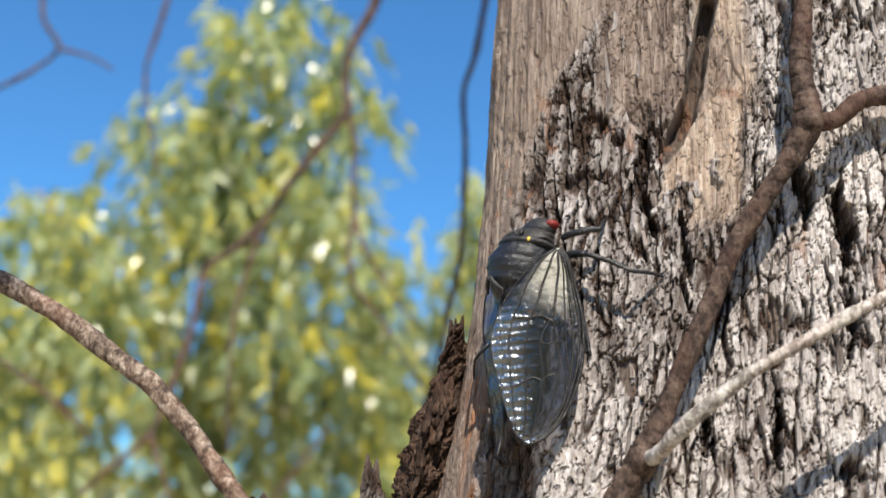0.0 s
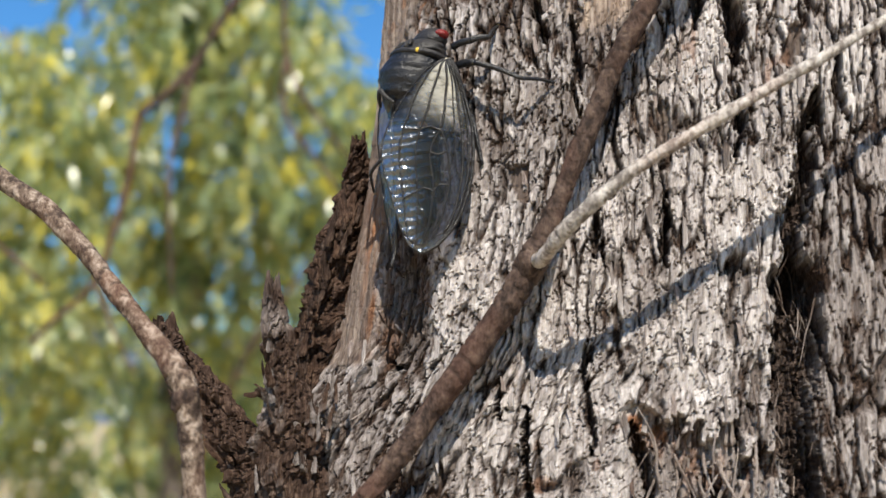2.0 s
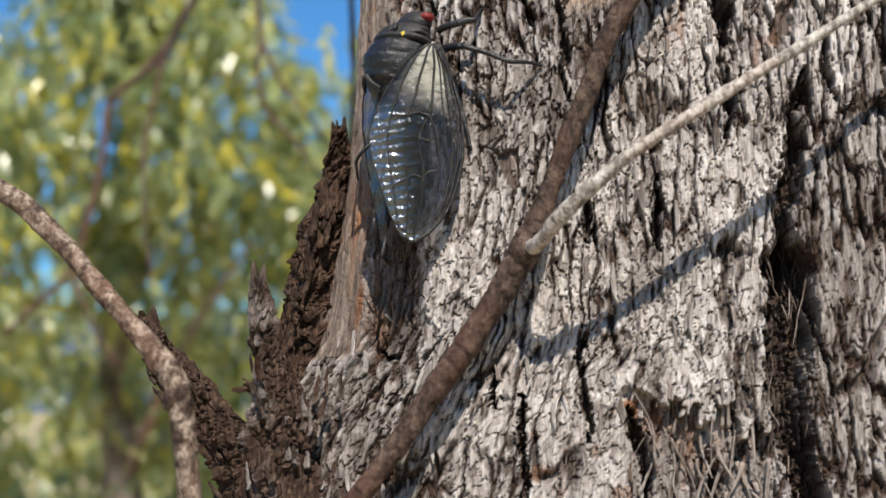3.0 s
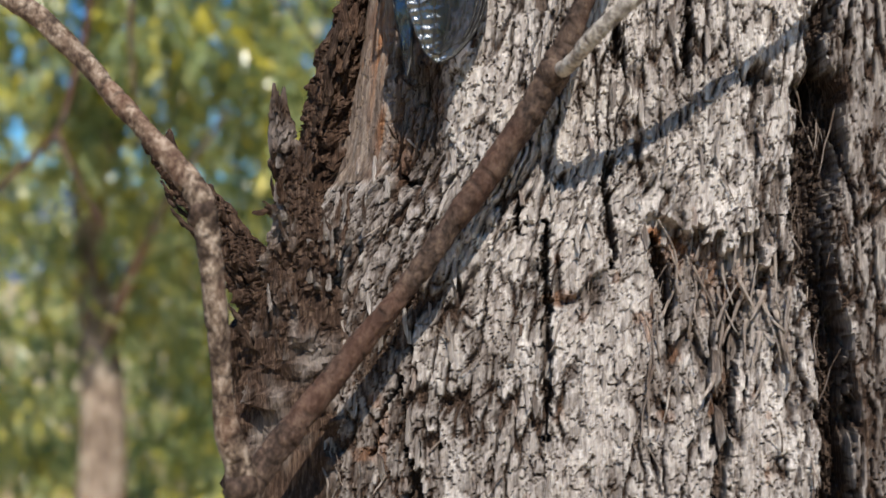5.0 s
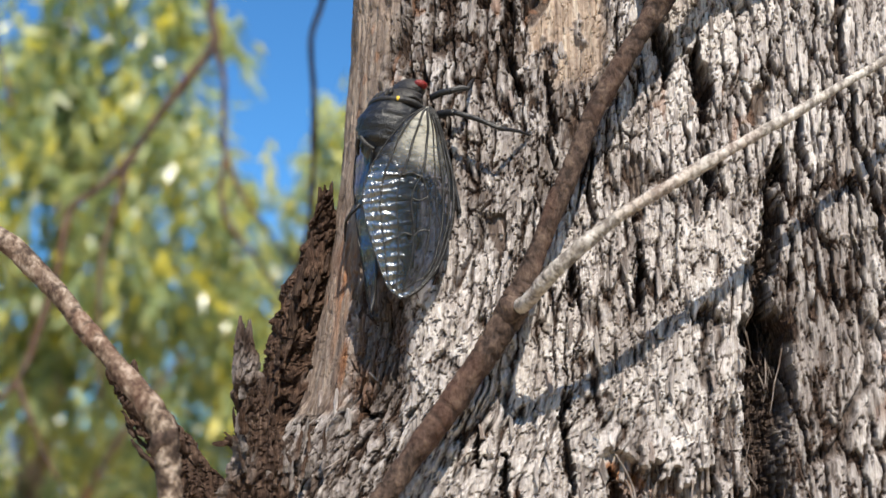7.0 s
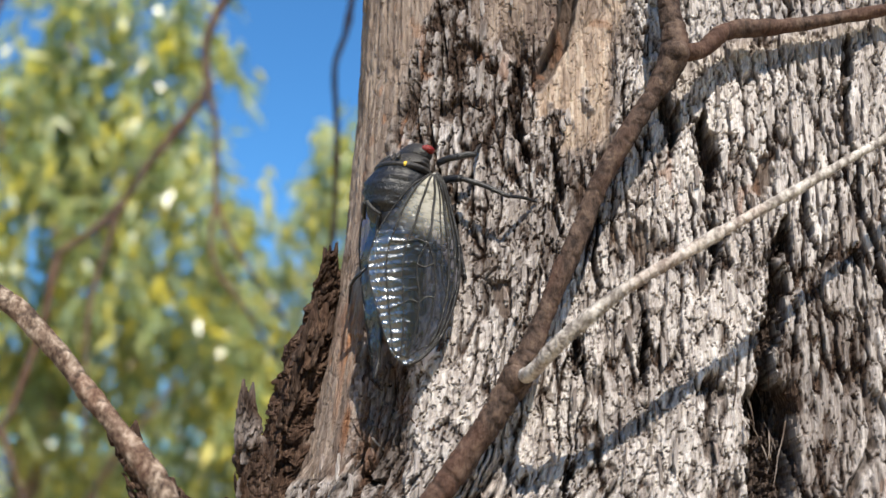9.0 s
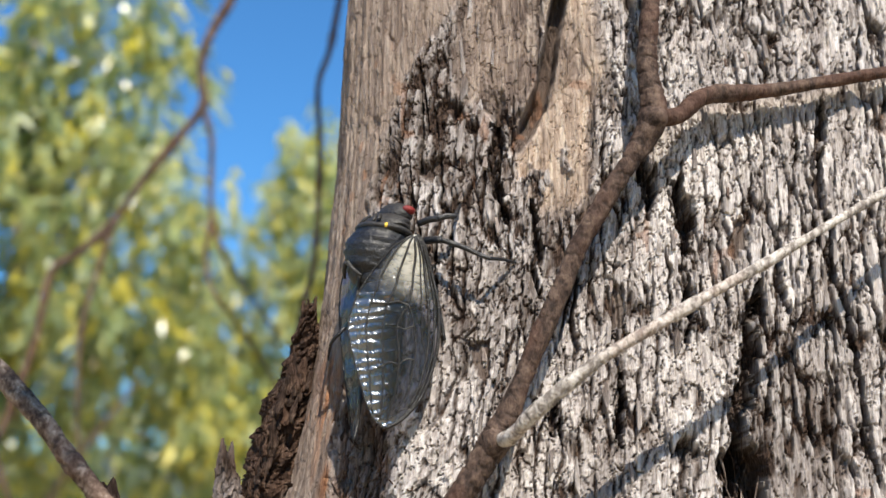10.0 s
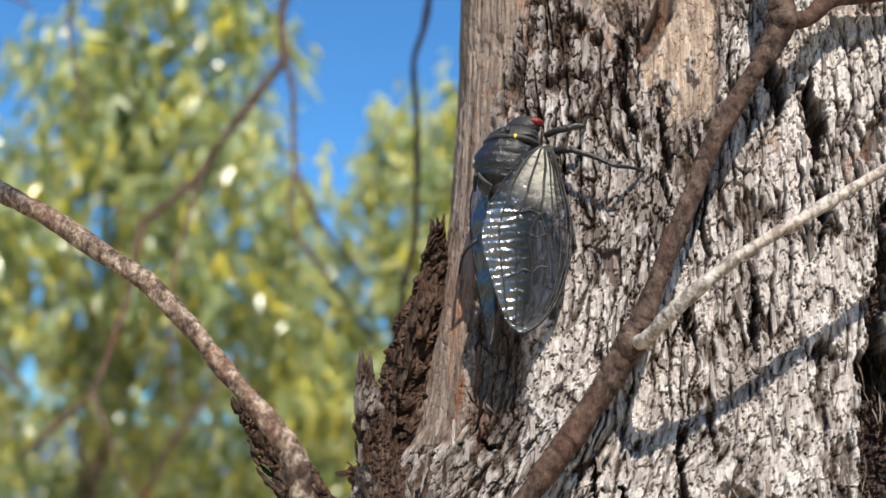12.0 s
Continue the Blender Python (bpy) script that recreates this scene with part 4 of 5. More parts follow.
# the forewings, folded like a roof: edges (across, up) in mm from the eye, and the depth of the membrane
NEAR_WING = (spline([(0.6, -7.4), (1.8, -8.9), (3.2, -13.0), (4.2, -16.9), (5.2, -21.0), (5.6, -24.7), (5.5, -30.0), (4.8, -34.4), (2.4, -41.6), (-1.5, -46.6), (-5.0, -48.7)], 8),
             spline([(-0.1, -7.2), (-2.6, -8.8), (-5.0, -10.7), (-8.8, -15.5), (-11.8, -20.8), (-13.3, -25.4), (-13.5, -28.6), (-12.2, -34.4), (-10.1, -41.2), (-8.2, -46.2), (-5.6, -48.8)], 8))
FAR_WING = (spline([(-10.5, -9.0), (-10.8, -12.0), (-11.5, -15.0), (-12.0, -19.0), (-12.0, -24.0), (-11.6, -30.0), (-11.0, -36.0), (-10.6, -41.0), (-10.8, -45.0), (-11.2, -48.5), (-11.7, -51.2)], 8),
            spline([(-12.0, -9.5), (-14.6, -12.0), (-15.7, -14.8), (-16.2, -18.6), (-16.1, -23.6), (-15.5, -29.6), (-14.7, -35.6), (-13.9, -40.6), (-13.2, -44.8), (-12.6, -48.3), (-11.9, -51.3)], 8))


def wing_at(edges, a, b):
    """A place on a wing: a along it from root to tip, b across it from leading to trailing edge (world, over the insect's foot)."""
    lead, trail = edges
    q = a * (len(lead) - 1)
    k = min(int(q), len(lead) - 2)
    l = lead[k] + (lead[k + 1] - lead[k]) * (q - k)
    t = trail[k] + (trail[k + 1] - trail[k]) * (q - k)
    x, z = (l + (t - l) * b) / 1000
    if edges is FAR_WING:
        y = -0.0046 + 0.0075 * b + 0.0005 * math.sin(z * 900)
        return Vector((x, y, z + Z0))
    y = -0.0088 + 0.10 * (x + 0.0135) - 0.0014 * math.sin(math.pi * b) * math.sin(math.pi * min(1, a * 1.1)) + 0.0012 * a
    y -= 0.0009 * math.exp(-((z + 0.009) / 0.004) ** 2)
    # fine cross folds along the trailing edge and at the tip
    fold = float(smoothstep(0.34, 0.46, a) * (0.05 + 0.95 * smoothstep(0.46, 0.86, b)) + 0.7 * smoothstep(0.86, 0.96, a) * smoothstep(0.1, 0.3, b))
    y += 0.00026 * min(fold, 1) * math.sin(z * 2 * math.pi / 0.00175 + 5.5 * b + 0.9 * math.sin(z * 640 + 6 * b) + 0.5 * math.sin(z * 1500 - 15 * b)) * (0.62 + 0.38 * math.sin(z * 1130 + 13 * b + 1.5 * math.sin(z * 410)))
    return Vector((x, y, z + Z0))


def wing(edges):
    na, nb = 190, 40
    verts, faces = [], []
    for i in range(na):
        for j in range(nb):
            verts.append(tuple(INTO @ wing_at(edges, i / (na - 1), j / (nb - 1))))
    for i in range(na - 1):
        for j in range(nb - 1):
            faces.append((i * nb + j, i * nb + j + 1, (i + 1) * nb + j + 1, (i + 1) * nb + j))
    ob = child(mesh_object("forewing", verts, faces, WING), cicada, "clear glossy veined wing")
    near = edges is NEAR_WING
    a, b = np.meshgrid(np.linspace(0, 1, na), np.linspace(0, 1, nb), indexing="ij")
    fade = (1 - smoothstep(0.24, 0.46, a + 0.12 * (b - 0.3))) * (1 - smoothstep(0.70, 0.96, b)) * (0.25 + 0.75 * smoothstep(0.10, 0.22, b))
    crisp = smoothstep(0.34, 0.46, a) * (0.05 + 0.95 * smoothstep(0.48, 0.90, b)) + 0.8 * smoothstep(0.86, 0.95, a)
    for key, v in (("cream", fade * near), ("fold", np.clip(crisp, 0, 1) if near else 0 * a + 0.18)):
        att = ob.data.attributes.new(key, "FLOAT", "POINT")
        att.data.foreach_set("value", v.astype(np.float32).ravel())
    lines = [([(0, 0), (0.2, 0), (0.5, 0), (0.8, 0), (1, 0.02)], 0.00030), ([(0.02, 1), (0.3, 1), (0.6, 1), (0.85, 1), (1, 0.98)], 0.00012)]
    if near:
        lines += [([(0.03, 0.10), (0.2, 0.055), (0.5, 0.05), (0.75, 0.05), (0.95, 0.06)], 0.00022), ([(0.02, 0.25), (0.15, 0.15), (0.35, 0.13), (0.6, 0.11), (0.85, 0.11)], 0.00024),
                  ([(0.03, 0.4), (0.18, 0.36), (0.34, 0.33), (0.44, 0.36)], 0.00022), ([(0.04, 0.6), (0.2, 0.60), (0.34, 0.56), (0.44, 0.60)], 0.00020),
                  ([(0.05, 0.85), (0.2, 0.86), (0.36, 0.80), (0.44, 0.80)], 0.00015), ([(0.02, 0.3), (0.16, 0.24), (0.30, 0.21), (0.46, 0.20), (0.62, 0.18)], 0.00014),
                  ([(0.44, 0.36), (0.55, 0.28), (0.70, 0.25), (0.88, 0.30)], 0.00015), ([(0.44, 0.36), (0.56, 0.46), (0.72, 0.44), (0.92, 0.5)], 0.00015),
                  ([(0.44, 0.60), (0.56, 0.62), (0.72, 0.64), (0.92, 0.72)], 0.00014), ([(0.44, 0.80), (0.58, 0.80), (0.74, 0.84), (0.88, 0.92)], 0.00012),
                  ([(0.34, 0.33), (0.44, 0.36), (0.43, 0.48), (0.44, 0.60), (0.44, 0.80)], 0.00015),
                  ([(0.55, 0.28), (0.57, 0.38), (0.56, 0.46)], 0.00014), ([(0.70, 0.25), (0.70, 0.36), (0.72, 0.44)], 0.00014), ([(0.72, 0.44), (0.71, 0.55), (0.72, 0.64), (0.74, 0.84)], 0.00013),
                  ([(0.62, 0.18), (0.66, 0.14), (0.70, 0.11)], 0.00013), ([(0.88, 0.30), (0.90, 0.40), (0.92, 0.5), (0.91, 0.62), (0.92, 0.72), (0.88, 0.92)], 0.00012), ([(0.88, 0.30), (0.86, 0.2), (0.85, 0.11)], 0.00012)]
    for pts, rad in lines:
        w = [INTO @ (wing_at(edges, min(max(float(a), 0), 1), min(max(float(b), 0), 1)) + Vector((0, -0.00012, 0))) for a, b in spline(pts, 6)]
        v, f = tube(w, [rad * 1.3] * len(w), sides=6, steps=2)
        child(mesh_object("vein", v, f, VEIN), ob)
    return ob


wing(NEAR_WING)
wing(FAR_WING)


def leg(segments):
    """Each segment runs between places on the bark's side of the insect, with a radius at each end."""
    for name, a, b, r0, r1 in segments:
        mid = (Vector(a) + Vector(b)) / 2 + Vector((0, -0.0003, 0.0002))
        pts = [INTO @ (Vector(p) + Vector((0, 0, Z0))) for p in (a, mid, b)]
        v, f = tube(pts, [r0, (r0 + r1) * 0.52, r1], sides=9, steps=6)
        child(mesh_object(name, v, f, BLACK), cicada)


def foot(x, z, lift=0.0004):
    p, nrm = on_bark(x, z)
    return tuple(p + nrm * lift)


leg([("femur", (0.0010, -0.0040, -0.0036), (0.0050, -0.0062, -0.0030), 0.00075, 0.00072), ("tibia", (0.0050, -0.0062, -0.0030), (0.0088, -0.0056, -0.0022), 0.00072, 0.00060), ("tarsus", (0.0088, -0.0056, -0.0022), foot(0.0104, 0.0026), 0.00048, 0.0003)])
leg([("femur", (0.0000, -0.0005, -0.0072), (0.0058, -0.0056, -0.0076), 0.0009, 0.0008), ("tibia", (0.0058, -0.0056, -0.0076), (0.0160, -0.0066, -0.0118), 0.00062, 0.00050), ("tarsus", (0.0160, -0.0066, -0.0118), foot(0.0226, -0.0112), 0.00046, 0.00030)])
leg([("femur", (-0.0010, 0.0010, -0.0150), (0.0050, -0.0010, -0.0185), 0.0008, 0.0007), ("tibia", (0.0050, -0.0010, -0.0185), foot(0.0072, -0.0290), 0.0005, 0.0004)])
leg([("femur", (-0.0120, 0.0040, -0.0230), (-0.0158, 0.0010, -0.0276), 0.0005, 0.0004), ("tibia", (-0.0158, 0.0010, -0.0276), (-0.0178, 0.0030, -0.0296), 0.0004, 0.00035), ("tarsus", (-0.0178, 0.0030, -0.0296), foot(-0.0186, -0.0314), 0.00033, 0.00025)])


tube_part("limb", [(0.07, 0.06, 0.66), (0.02, 0.25, 0.73), (-0.05, 0.51, 0.79), (-0.15, 0.92, 0.82), (-0.45, 0.92, 0.76), (-0.63, 0.92, 0.71), (-0.80, 0.92, 0.66), (-1.1, 0.95, 0.66)],
          [0.030, 0.026, 0.022, 0.018, 0.015, 0.013, 0.011, 0.006], BRANCH, gum_tree, "bare overhead limb", sides=14, steps=8, rough=0.08, seed=77)


tube_part("limb", [(0.10, 0.02, 1.10), (0.14, -0.22, 1.25), (0.19, -0.50, 1.31), (0.216, -0.791, 1.312)], [0.024, 0.018, 0.012, 0.006], BRANCH, gum_tree, "bare overhead limb", sides=12, steps=8, rough=0.08, seed=79)


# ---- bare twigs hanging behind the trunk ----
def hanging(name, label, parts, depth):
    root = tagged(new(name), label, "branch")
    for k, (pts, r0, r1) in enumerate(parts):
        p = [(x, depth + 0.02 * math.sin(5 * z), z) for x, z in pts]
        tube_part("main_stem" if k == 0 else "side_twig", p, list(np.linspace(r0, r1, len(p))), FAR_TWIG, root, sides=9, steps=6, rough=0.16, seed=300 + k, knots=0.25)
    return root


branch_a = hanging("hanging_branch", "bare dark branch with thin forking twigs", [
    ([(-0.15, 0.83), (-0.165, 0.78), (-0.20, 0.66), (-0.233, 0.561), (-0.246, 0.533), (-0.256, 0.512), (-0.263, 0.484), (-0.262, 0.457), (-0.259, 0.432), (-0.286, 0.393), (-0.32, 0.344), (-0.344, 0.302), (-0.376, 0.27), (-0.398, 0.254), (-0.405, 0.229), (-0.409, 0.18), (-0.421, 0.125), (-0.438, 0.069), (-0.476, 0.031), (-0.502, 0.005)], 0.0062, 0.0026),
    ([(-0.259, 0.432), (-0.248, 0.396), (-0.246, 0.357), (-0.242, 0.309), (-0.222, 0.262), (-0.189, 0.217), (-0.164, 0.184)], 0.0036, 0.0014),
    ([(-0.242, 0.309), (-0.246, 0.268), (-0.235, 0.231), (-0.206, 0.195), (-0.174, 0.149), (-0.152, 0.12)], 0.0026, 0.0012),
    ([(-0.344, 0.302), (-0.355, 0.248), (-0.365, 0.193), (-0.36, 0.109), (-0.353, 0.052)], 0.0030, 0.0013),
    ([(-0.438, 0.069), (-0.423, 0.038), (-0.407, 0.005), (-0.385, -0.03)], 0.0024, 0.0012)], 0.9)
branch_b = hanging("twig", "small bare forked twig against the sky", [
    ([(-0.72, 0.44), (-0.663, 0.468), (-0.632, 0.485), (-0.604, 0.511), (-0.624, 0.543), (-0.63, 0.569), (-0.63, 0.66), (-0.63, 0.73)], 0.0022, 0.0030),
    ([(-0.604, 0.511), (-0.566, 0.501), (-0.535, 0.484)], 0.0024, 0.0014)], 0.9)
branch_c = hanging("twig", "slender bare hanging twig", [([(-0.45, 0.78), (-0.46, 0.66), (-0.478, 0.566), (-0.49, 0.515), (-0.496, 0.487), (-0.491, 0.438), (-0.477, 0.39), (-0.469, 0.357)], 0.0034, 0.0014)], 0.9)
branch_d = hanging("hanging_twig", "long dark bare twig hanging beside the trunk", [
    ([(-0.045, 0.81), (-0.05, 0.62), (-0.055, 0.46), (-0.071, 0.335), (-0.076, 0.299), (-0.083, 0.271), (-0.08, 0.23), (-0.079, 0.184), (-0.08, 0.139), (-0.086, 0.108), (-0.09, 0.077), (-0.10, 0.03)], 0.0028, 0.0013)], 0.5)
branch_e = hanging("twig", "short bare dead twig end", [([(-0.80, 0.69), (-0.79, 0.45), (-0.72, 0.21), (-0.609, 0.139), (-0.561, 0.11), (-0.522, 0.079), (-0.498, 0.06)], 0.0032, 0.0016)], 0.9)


# ---- foliage of the gum trees beyond ----
def leaf_cloud(name, clumps, seed, mat, parent, label="", scale=1.0):
    """Many long drooping leaves on short hanging sprays. clumps: (centre, radius, sprays)."""
    rng = np.random.default_rng(seed)
    base, along, across, size, bend = [], [], [], [], []
    for c, rad, sprays in clumps:
        for _ in range(sprays):
            o = rng.normal(size=3)
            o = o / np.linalg.norm(o) * rad * rng.random() ** 0.45
            root = np.array(c) + o * (1, 0.9, 1)
            drop = np.array([rng.normal() * 0.35, rng.normal() * 0.35, -1.0])
            drop /= np.linalg.norm(drop)
            reach = rng.uniform(0.10, 0.28) * scale
            for q in np.linspace(0.05, 1, rng.integers(6, 11)):
                d = drop * 0.9 + rng.normal(size=3) * 0.42
                d /= np.linalg.norm(d)
                s_ = np.cross(d, rng.normal(size=3))
                base.append(root + drop * reach * q + rng.normal(size=3) * 0.008)
                along.append(d)
                across.append(s_ / np.linalg.norm(s_))
                size.append((rng.uniform(0.07, 0.14) * scale, rng.uniform(0.010, 0.0175) * scale))
                bend.append(rng.normal() * 0.16)
    base, along, across, size = map(np.array, (base, along, across, size))
    bend = np.array(bend)[:, None]
    nrm = np.cross(along, across)
    ln, wd = size[:, :1], size[:, 1:]
    stations = ((0.0, 0.10), (0.28, 0.95), (0.62, 0.75), (1.0, 0.0))
    pts = []
    for q, w in stations:
        mid = base + along * ln * q + (nrm * 0.4 + across) * bend * ln * q * q
        cup = nrm * wd * 0.25 * w
        if w > 0:
            pts += [mid - across * wd * w + cup, mid + across * wd * w + cup]
        else:
            pts.append(mid)
    v = np.stack(pts, 1).reshape(-1, 3)
    v[:, 2] += Z0
    n = len(base)
    k = np.arange(n) * 7
    quads = np.concatenate([np.stack([k + a, k + a + 1, k + a + 3, k + a + 2], -1) for a in (0, 2)])
    tris = np.stack([k + 4, k + 5, k + 6], -1)
    me = bpy.data.meshes.new(name)
    me.vertices.add(len(v))
    me.vertices.foreach_set("co", v.ravel())
    loops = np.concatenate([quads.ravel(), tris.ravel()]).astype(np.int32)
    me.loops.add(len(loops))
    me.loops.foreach_set("vertex_index", loops)
    me.polygons.add(len(quads) + len(tris))
    starts = np.concatenate([np.arange(len(quads)) * 4, len(quads) * 4 + np.arange(len(tris)) * 3]).astype(np.int32)
    me.polygons.foreach_set("loop_start", starts)
    me.polygons.foreach_set("loop_total", np.concatenate([np.full(len(quads), 4), np.full(len(tris), 3)]).astype(np.int32))
    me.update(calc_edges=True)
    me.materials.append(mat)
    me.validate()
    return child(new(name, me), parent, label)


def crown_clumps(shapes, seed):
    """Clumps filling ellipsoids (centre, half-sizes, number, sprays, clump radius), thinner towards their rims."""
    rng = np.random.default_rng(seed)
    out = []
    for c, half, count, sprays, rad in shapes:
        for _ in range(count):
            o = rng.normal(size=3)
            o = o / np.linalg.norm(o) * rng.random() ** 0.40
            out.append((np.array(c) + o * np.array(half), rad * rng.uniform(0.7, 1.3), sprays))
    return out


def tree(name, label, foot_at, top, limbs, shapes, seed):
    root = tagged(new(name), label, "tree")
    fx, fy = foot_at
    pts = [(fx, fy, -Z0 - 0.05), (fx + 0.05, fy, -0.8), (fx - 0.03, fy + 0.05, 0.2), (fx + 0.06, fy, top * 0.6), (fx, fy, top)]
    tube_part("trunk", pts, [0.13, 0.11, 0.085, 0.055, 0.02], FAR_TRUNK, root, sides=14, steps=8, rough=0.08, seed=seed)
    for k, (a, b, c) in enumerate(limbs):
        tube_part("limb", [a, b, c], [0.035, 0.022, 0.008], FAR_TRUNK, root, sides=8, steps=7, rough=0.12, seed=seed + 3 + k)
    leaf_cloud("crown", crown_clumps(shapes, seed), seed + 50, LEAF, root)
    return root


tree("gum_sapling", "leafy green gum tree with drooping sunlit leaves", (-2.0, 5.6), 2.6,
     [((-2.0, 5.6, 0.3), (-1.6, 5.2, 1.0), (-1.3, 4.8, 1.9)), ((-2.0, 5.6, 0.9), (-2.4, 5.1, 1.4), (-2.6, 4.7, 1.7)), ((-1.98, 5.6, -0.5), (-1.5, 5.1, 0.2), (-1.1, 4.7, 0.6))],
     [((-1.42, 4.6, 1.80), (0.55, 0.45, 1.00), 95, 6, 0.19), ((-2.55, 4.7, 0.90), (0.75, 0.50, 0.80), 90, 6, 0.20), ((-1.95, 4.7, 1.35), (0.55, 0.45, 0.75), 50, 6, 0.19),
      ((-1.50, 5.2, 0.75), (0.62, 0.4, 0.65), 54, 6, 0.19), ((-2.7, 5.7, -0.1), (0.95, 0.5, 0.9), 62, 6, 0.21),
      ((-2.1, 6.0, -1.10), (1.15, 0.5, 0.85), 50, 6, 0.21), ((-1.55, 5.8, -0.15), (0.6, 0.4, 0.6), 26, 6, 0.19)], 401)
tree("gum_sapling", "smaller leafy gum tree with yellow-green leaves", (-0.30, 6.0), 2.0,
     [((-0.3, 6.0, 0.2), (-0.5, 5.7, 0.8), (-0.65, 5.4, 1.3)), ((-0.3, 6.0, 0.6), (-0.1, 5.7, 1.2), (0.1, 5.5, 1.7))],
     [((-0.26, 5.2, 1.45), (0.42, 0.4, 0.66), 64, 6, 0.19), ((-0.64, 5.4, 0.60), (0.44, 0.4, 0.80), 58, 6, 0.19), ((-0.85, 6.1, -0.75), (0.9, 0.5, 0.9), 42, 6, 0.20), ((-1.0, 6.0, 0.55), (0.55, 0.4, 0.85), 46, 6, 0.20), ((-1.05, 5.6, 1.30), (0.28, 0.3, 0.50), 24, 6, 0.18)], 461)
tree("gum_tree", "distant leafy gum tree behind the saplings", (-2.6, 9.5), 3.0,
     [((-2.6, 9.5, 0.0), (-2.0, 9.2, 0.8), (-1.4, 9.0, 1.4))],
     [((-2.6, 9.0, -0.6), (2.2, 0.6, 1.3), 50, 9, 0.34), ((-1.2, 9.3, 0.4), (1.0, 0.5, 0.8), 18, 10, 0.30), ((-2.4, 8.2, -1.25), (2.6, 0.7, 0.75), 110, 9, 0.32), ((-1.9, 8.9, 0.55), (2.5, 0.6, 1.25), 120, 9, 0.34)], 521)

# a leafy spray on the overhead limb, whose shade plays over the trunk as it swings
leafy_spray = tagged(new("leafy_spray"), "hanging spray of green gum leaves overhead", "spray")
tube_part("stem", [(0, 0, 0.008), (0.002, -0.03, -0.04), (0.0, -0.07, -0.10), (0.0, -0.115, -0.17)], [0.0025, 0.002, 0.0015, 0.001], FAR_TWIG, leafy_spray, shift=(0, 0, 0), sides=8, steps=5)
leaf_cloud("leaves", [(np.array((0.0, -0.115, -0.13 - Z0)), 0.032, 3)], 631, LEAF, leafy_spray, scale=0.55)
leafy_spray.matrix_world = pose(0.216, -0.785, Z0 + 1.307)


# ---- leaf ring added unseen round the viewer to block low sky; far trees ahead ----
def leaf_screen():
    rng = np.random.default_rng(611)
    clumps = []
    # unseen ring that keeps bright low sky out of fill and reflections
    for a in np.linspace(-150, 150, 44):
        for lvl in range(3):
            far = 10.5 + rng.normal() * 0.8
            q = radians(a + rng.normal() * 2)
            clumps.append((np.array([far * math.sin(q), -far * math.cos(q), -1.2 + 1.55 * lvl + rng.normal() * 0.3]), 1.0, 26))
    # row of far trees in the gap ahead
    for a in np.linspace(157, 206, 26):
        for lvl in range(2):
            far = 27 + rng.normal() * 1.5
            q = radians(a + rng.normal())
            clumps.append((np.array([far * math.sin(q), -far * math.cos(q), -1.2 + 1.7 * lvl + rng.normal() * 0.3]), 1.4, 26))
    root = tagged(new("leaf_screen"), "leafy green screen added to block low sky, with far trees", "trees", kind="stuff")
    ob = leaf_cloud("foliage", clumps, 613, LEAF, root, scale=3.2)
    return ob


leaf_screen()

# ---- ground ----
ground_mat, gnt, gb = material("dry_grass_ground", 0.95, 0.1)
gn = noise_tex(gnt, (1.5, 1.5, 1.5), 6, 0.7)
gnt.links.new(ramp(gnt, gn, (0.35, (0.24, 0.185, 0.12)), (0.5, (0.38, 0.305, 0.205)), (0.65, (0.50, 0.42, 0.30))), gb.inputs["Base Color"])
bump(gnt, gb, gn, 0.05)
gx = np.concatenate([np.linspace(-400, -12, 14)[:-1], np.linspace(-12, 12, 49), np.linspace(12, 400, 14)[1:]])
gv, gf = [], []
for a in gx:
    for b in gx:
        near = math.exp(-(a * a + b * b) / 200)
        gv.append((a, b, 0.05 * near * (noise.noise((a * 0.6, b * 0.6, 0.3)))))
for i in range(len(gx) - 1):
    for j in range(len(gx) - 1):
        q = i * len(gx) + j
        gf.append((q, q + len(gx), q + len(gx) + 1, q + 1))
tagged(mesh_object("ground", gv, gf, ground_mat), "dry grassy ground", "ground", kind="structure")


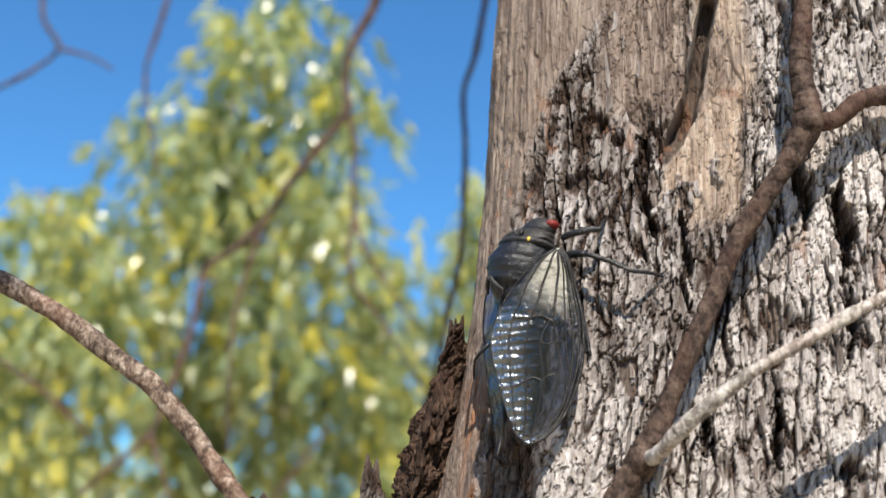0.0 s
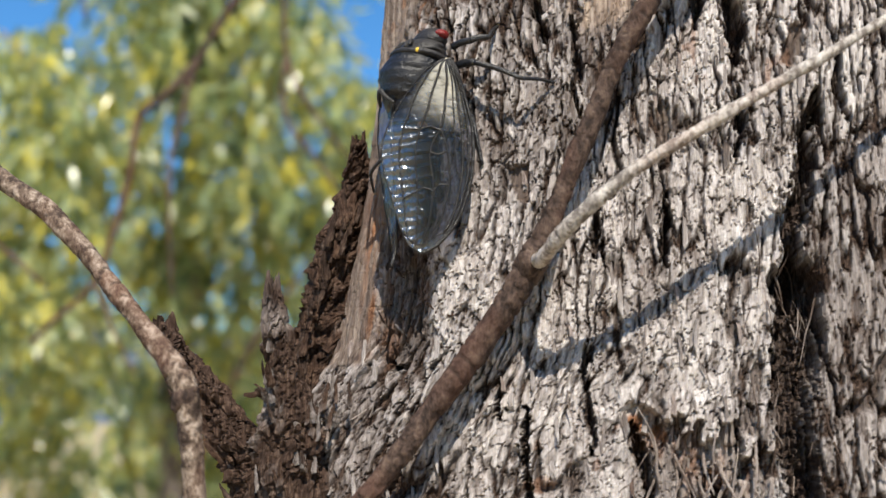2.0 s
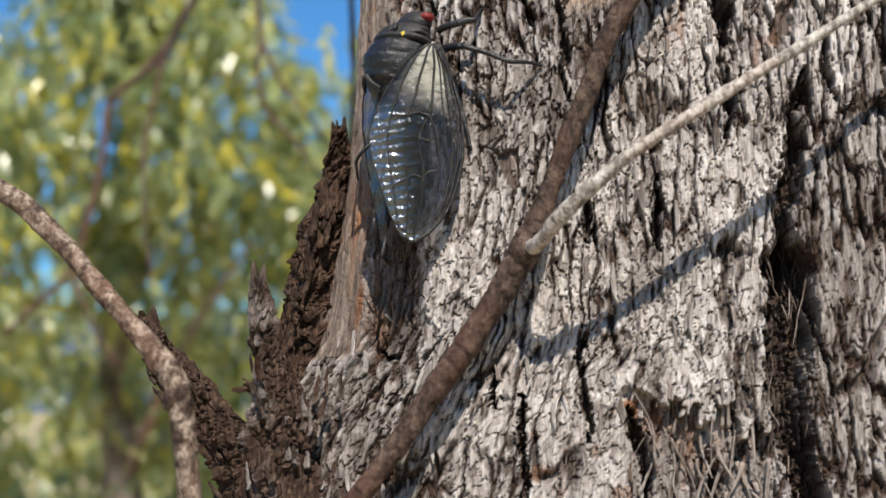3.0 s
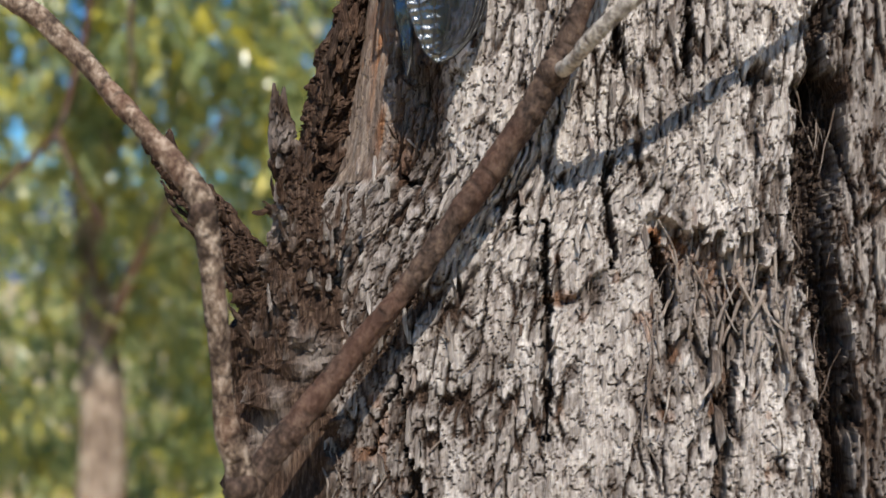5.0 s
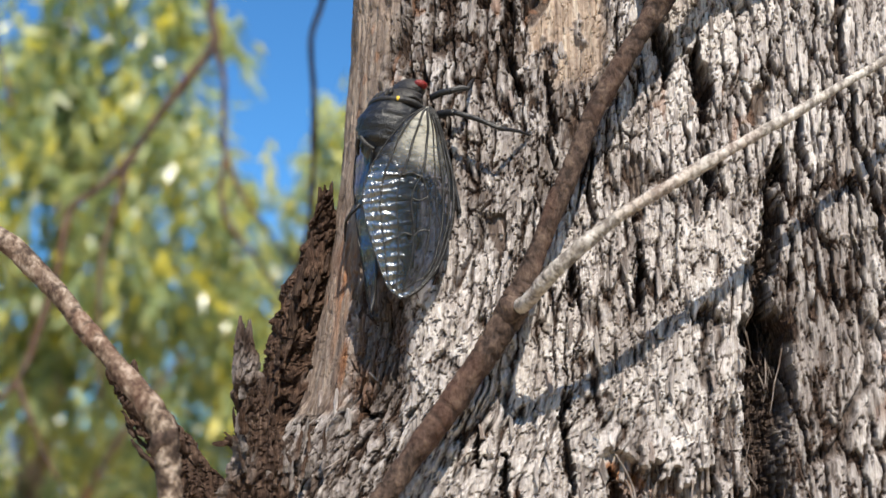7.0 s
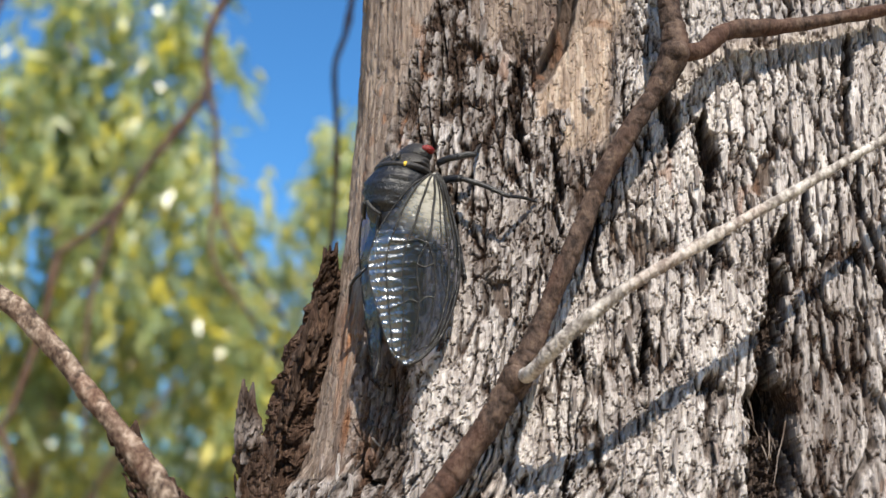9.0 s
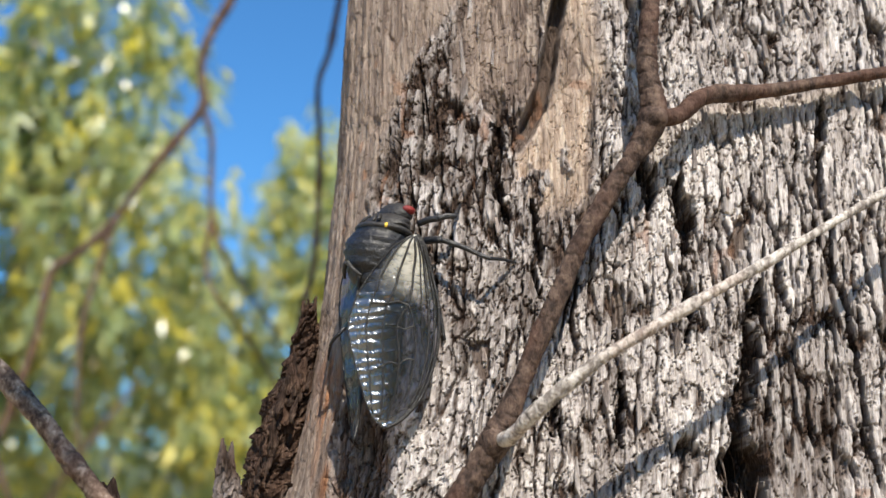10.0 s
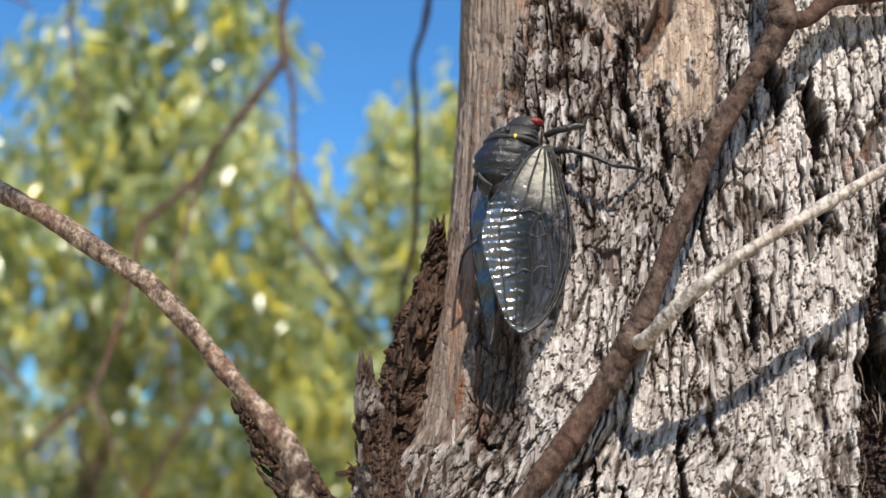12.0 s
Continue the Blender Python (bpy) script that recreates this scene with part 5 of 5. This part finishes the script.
# ---- distant wooded hills, added with blue haze painted into their colour ----
def far_hills():
    mat, nt, b = material("haze_tinted_hill", 0.95, 0.1)
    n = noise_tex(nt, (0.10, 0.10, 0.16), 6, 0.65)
    # blue of the distance haze mixed into the base colour
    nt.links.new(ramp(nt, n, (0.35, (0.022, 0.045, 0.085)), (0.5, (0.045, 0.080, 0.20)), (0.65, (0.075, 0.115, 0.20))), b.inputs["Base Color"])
    bump(nt, b, n, 2.0)
    wide, deep = 160, 9
    x = np.linspace(-230, 160, wide)
    top = 16 + 14 * fbm(x / 70 + 30, 0 * x, 941, 4) + 3.0 * fbm(x / 4 + 50, 0 * x, 943, 2)
    verts, faces = [], []
    for j in range(deep):
        q = j / (deep - 1)
        rise = math.sin(q * math.pi / 2) if q < 0.8 else math.sin(0.4 * math.pi) * (1 - (q - 0.8) * 4)
        for k in range(wide):
            verts.append((x[k], 215 + 70 * q + 5 * math.sin(x[k] / 23), -0.6 + top[k] * rise))
    for j in range(deep - 1):
        for k in range(wide - 1):
            a = j * wide + k
            faces.append((a, a + 1, a + wide + 1, a + wide))
    tagged(mesh_object("backdrop", verts, faces, mat), "wooded hills with blue haze painted in", "hills", kind="structure")


far_hills()


# ---- what moves: the hanging twigs sway in the wind ----
def motions():
    sway_a = [(0, 0, 0), (0.5, -0.014, -0.004), (1.0, -0.026, -0.008), (1.5, -0.041, -0.013), (2.5, -0.006, -0.013), (3.5, 0.010, -0.015), (6.0, 0.020, -0.019),
              (6.5, 0.028, -0.022), (7.5, 0.008, -0.034), (8.5, -0.007, -0.045), (9.0, 0.013, -0.045), (9.5, 0.048, -0.045), (10.0, 0.042, -0.052), (10.5, 0.026, -0.045), (11.0, 0.017, -0.041), (12.0, 0.024, -0.034)]
    for ob, k in ((branch_a, 1.0), (branch_b, 0.8), (branch_c, 0.9), (branch_e, 0.7)):
        walk(ob, [(t, pose(x * k, 0, z * k)) for t, x, z in sway_a])
    sway_d = [(0, 0, 0), (1.0, -0.009, -0.048), (3.5, -0.006, -0.040), (6.5, -0.004, -0.034), (8.5, -0.005, -0.030), (9.5, 0.026, -0.025), (10.5, 0.012, -0.029), (11.0, 0.012, -0.025), (12.0, 0.017, -0.043)]
    swing = [(0, -52), (1.2, -45), (2.5, -48), (3.7, -50), (5.3, -54), (6.5, -54), (8.4, -54), (9.2, -44), (9.8, -34), (10.2, -16), (10.6, 8), (11.0, -2), (11.5, -24), (12.0, -50)]
    walk(leafy_spray, [(t, pose(0.216, -0.785, Z0 + 1.307, 0, -a, 0)) for t, a in swing])
    walk(branch_d, [(t, pose(x, 0, z)) for t, x, z in sway_d])


motions()
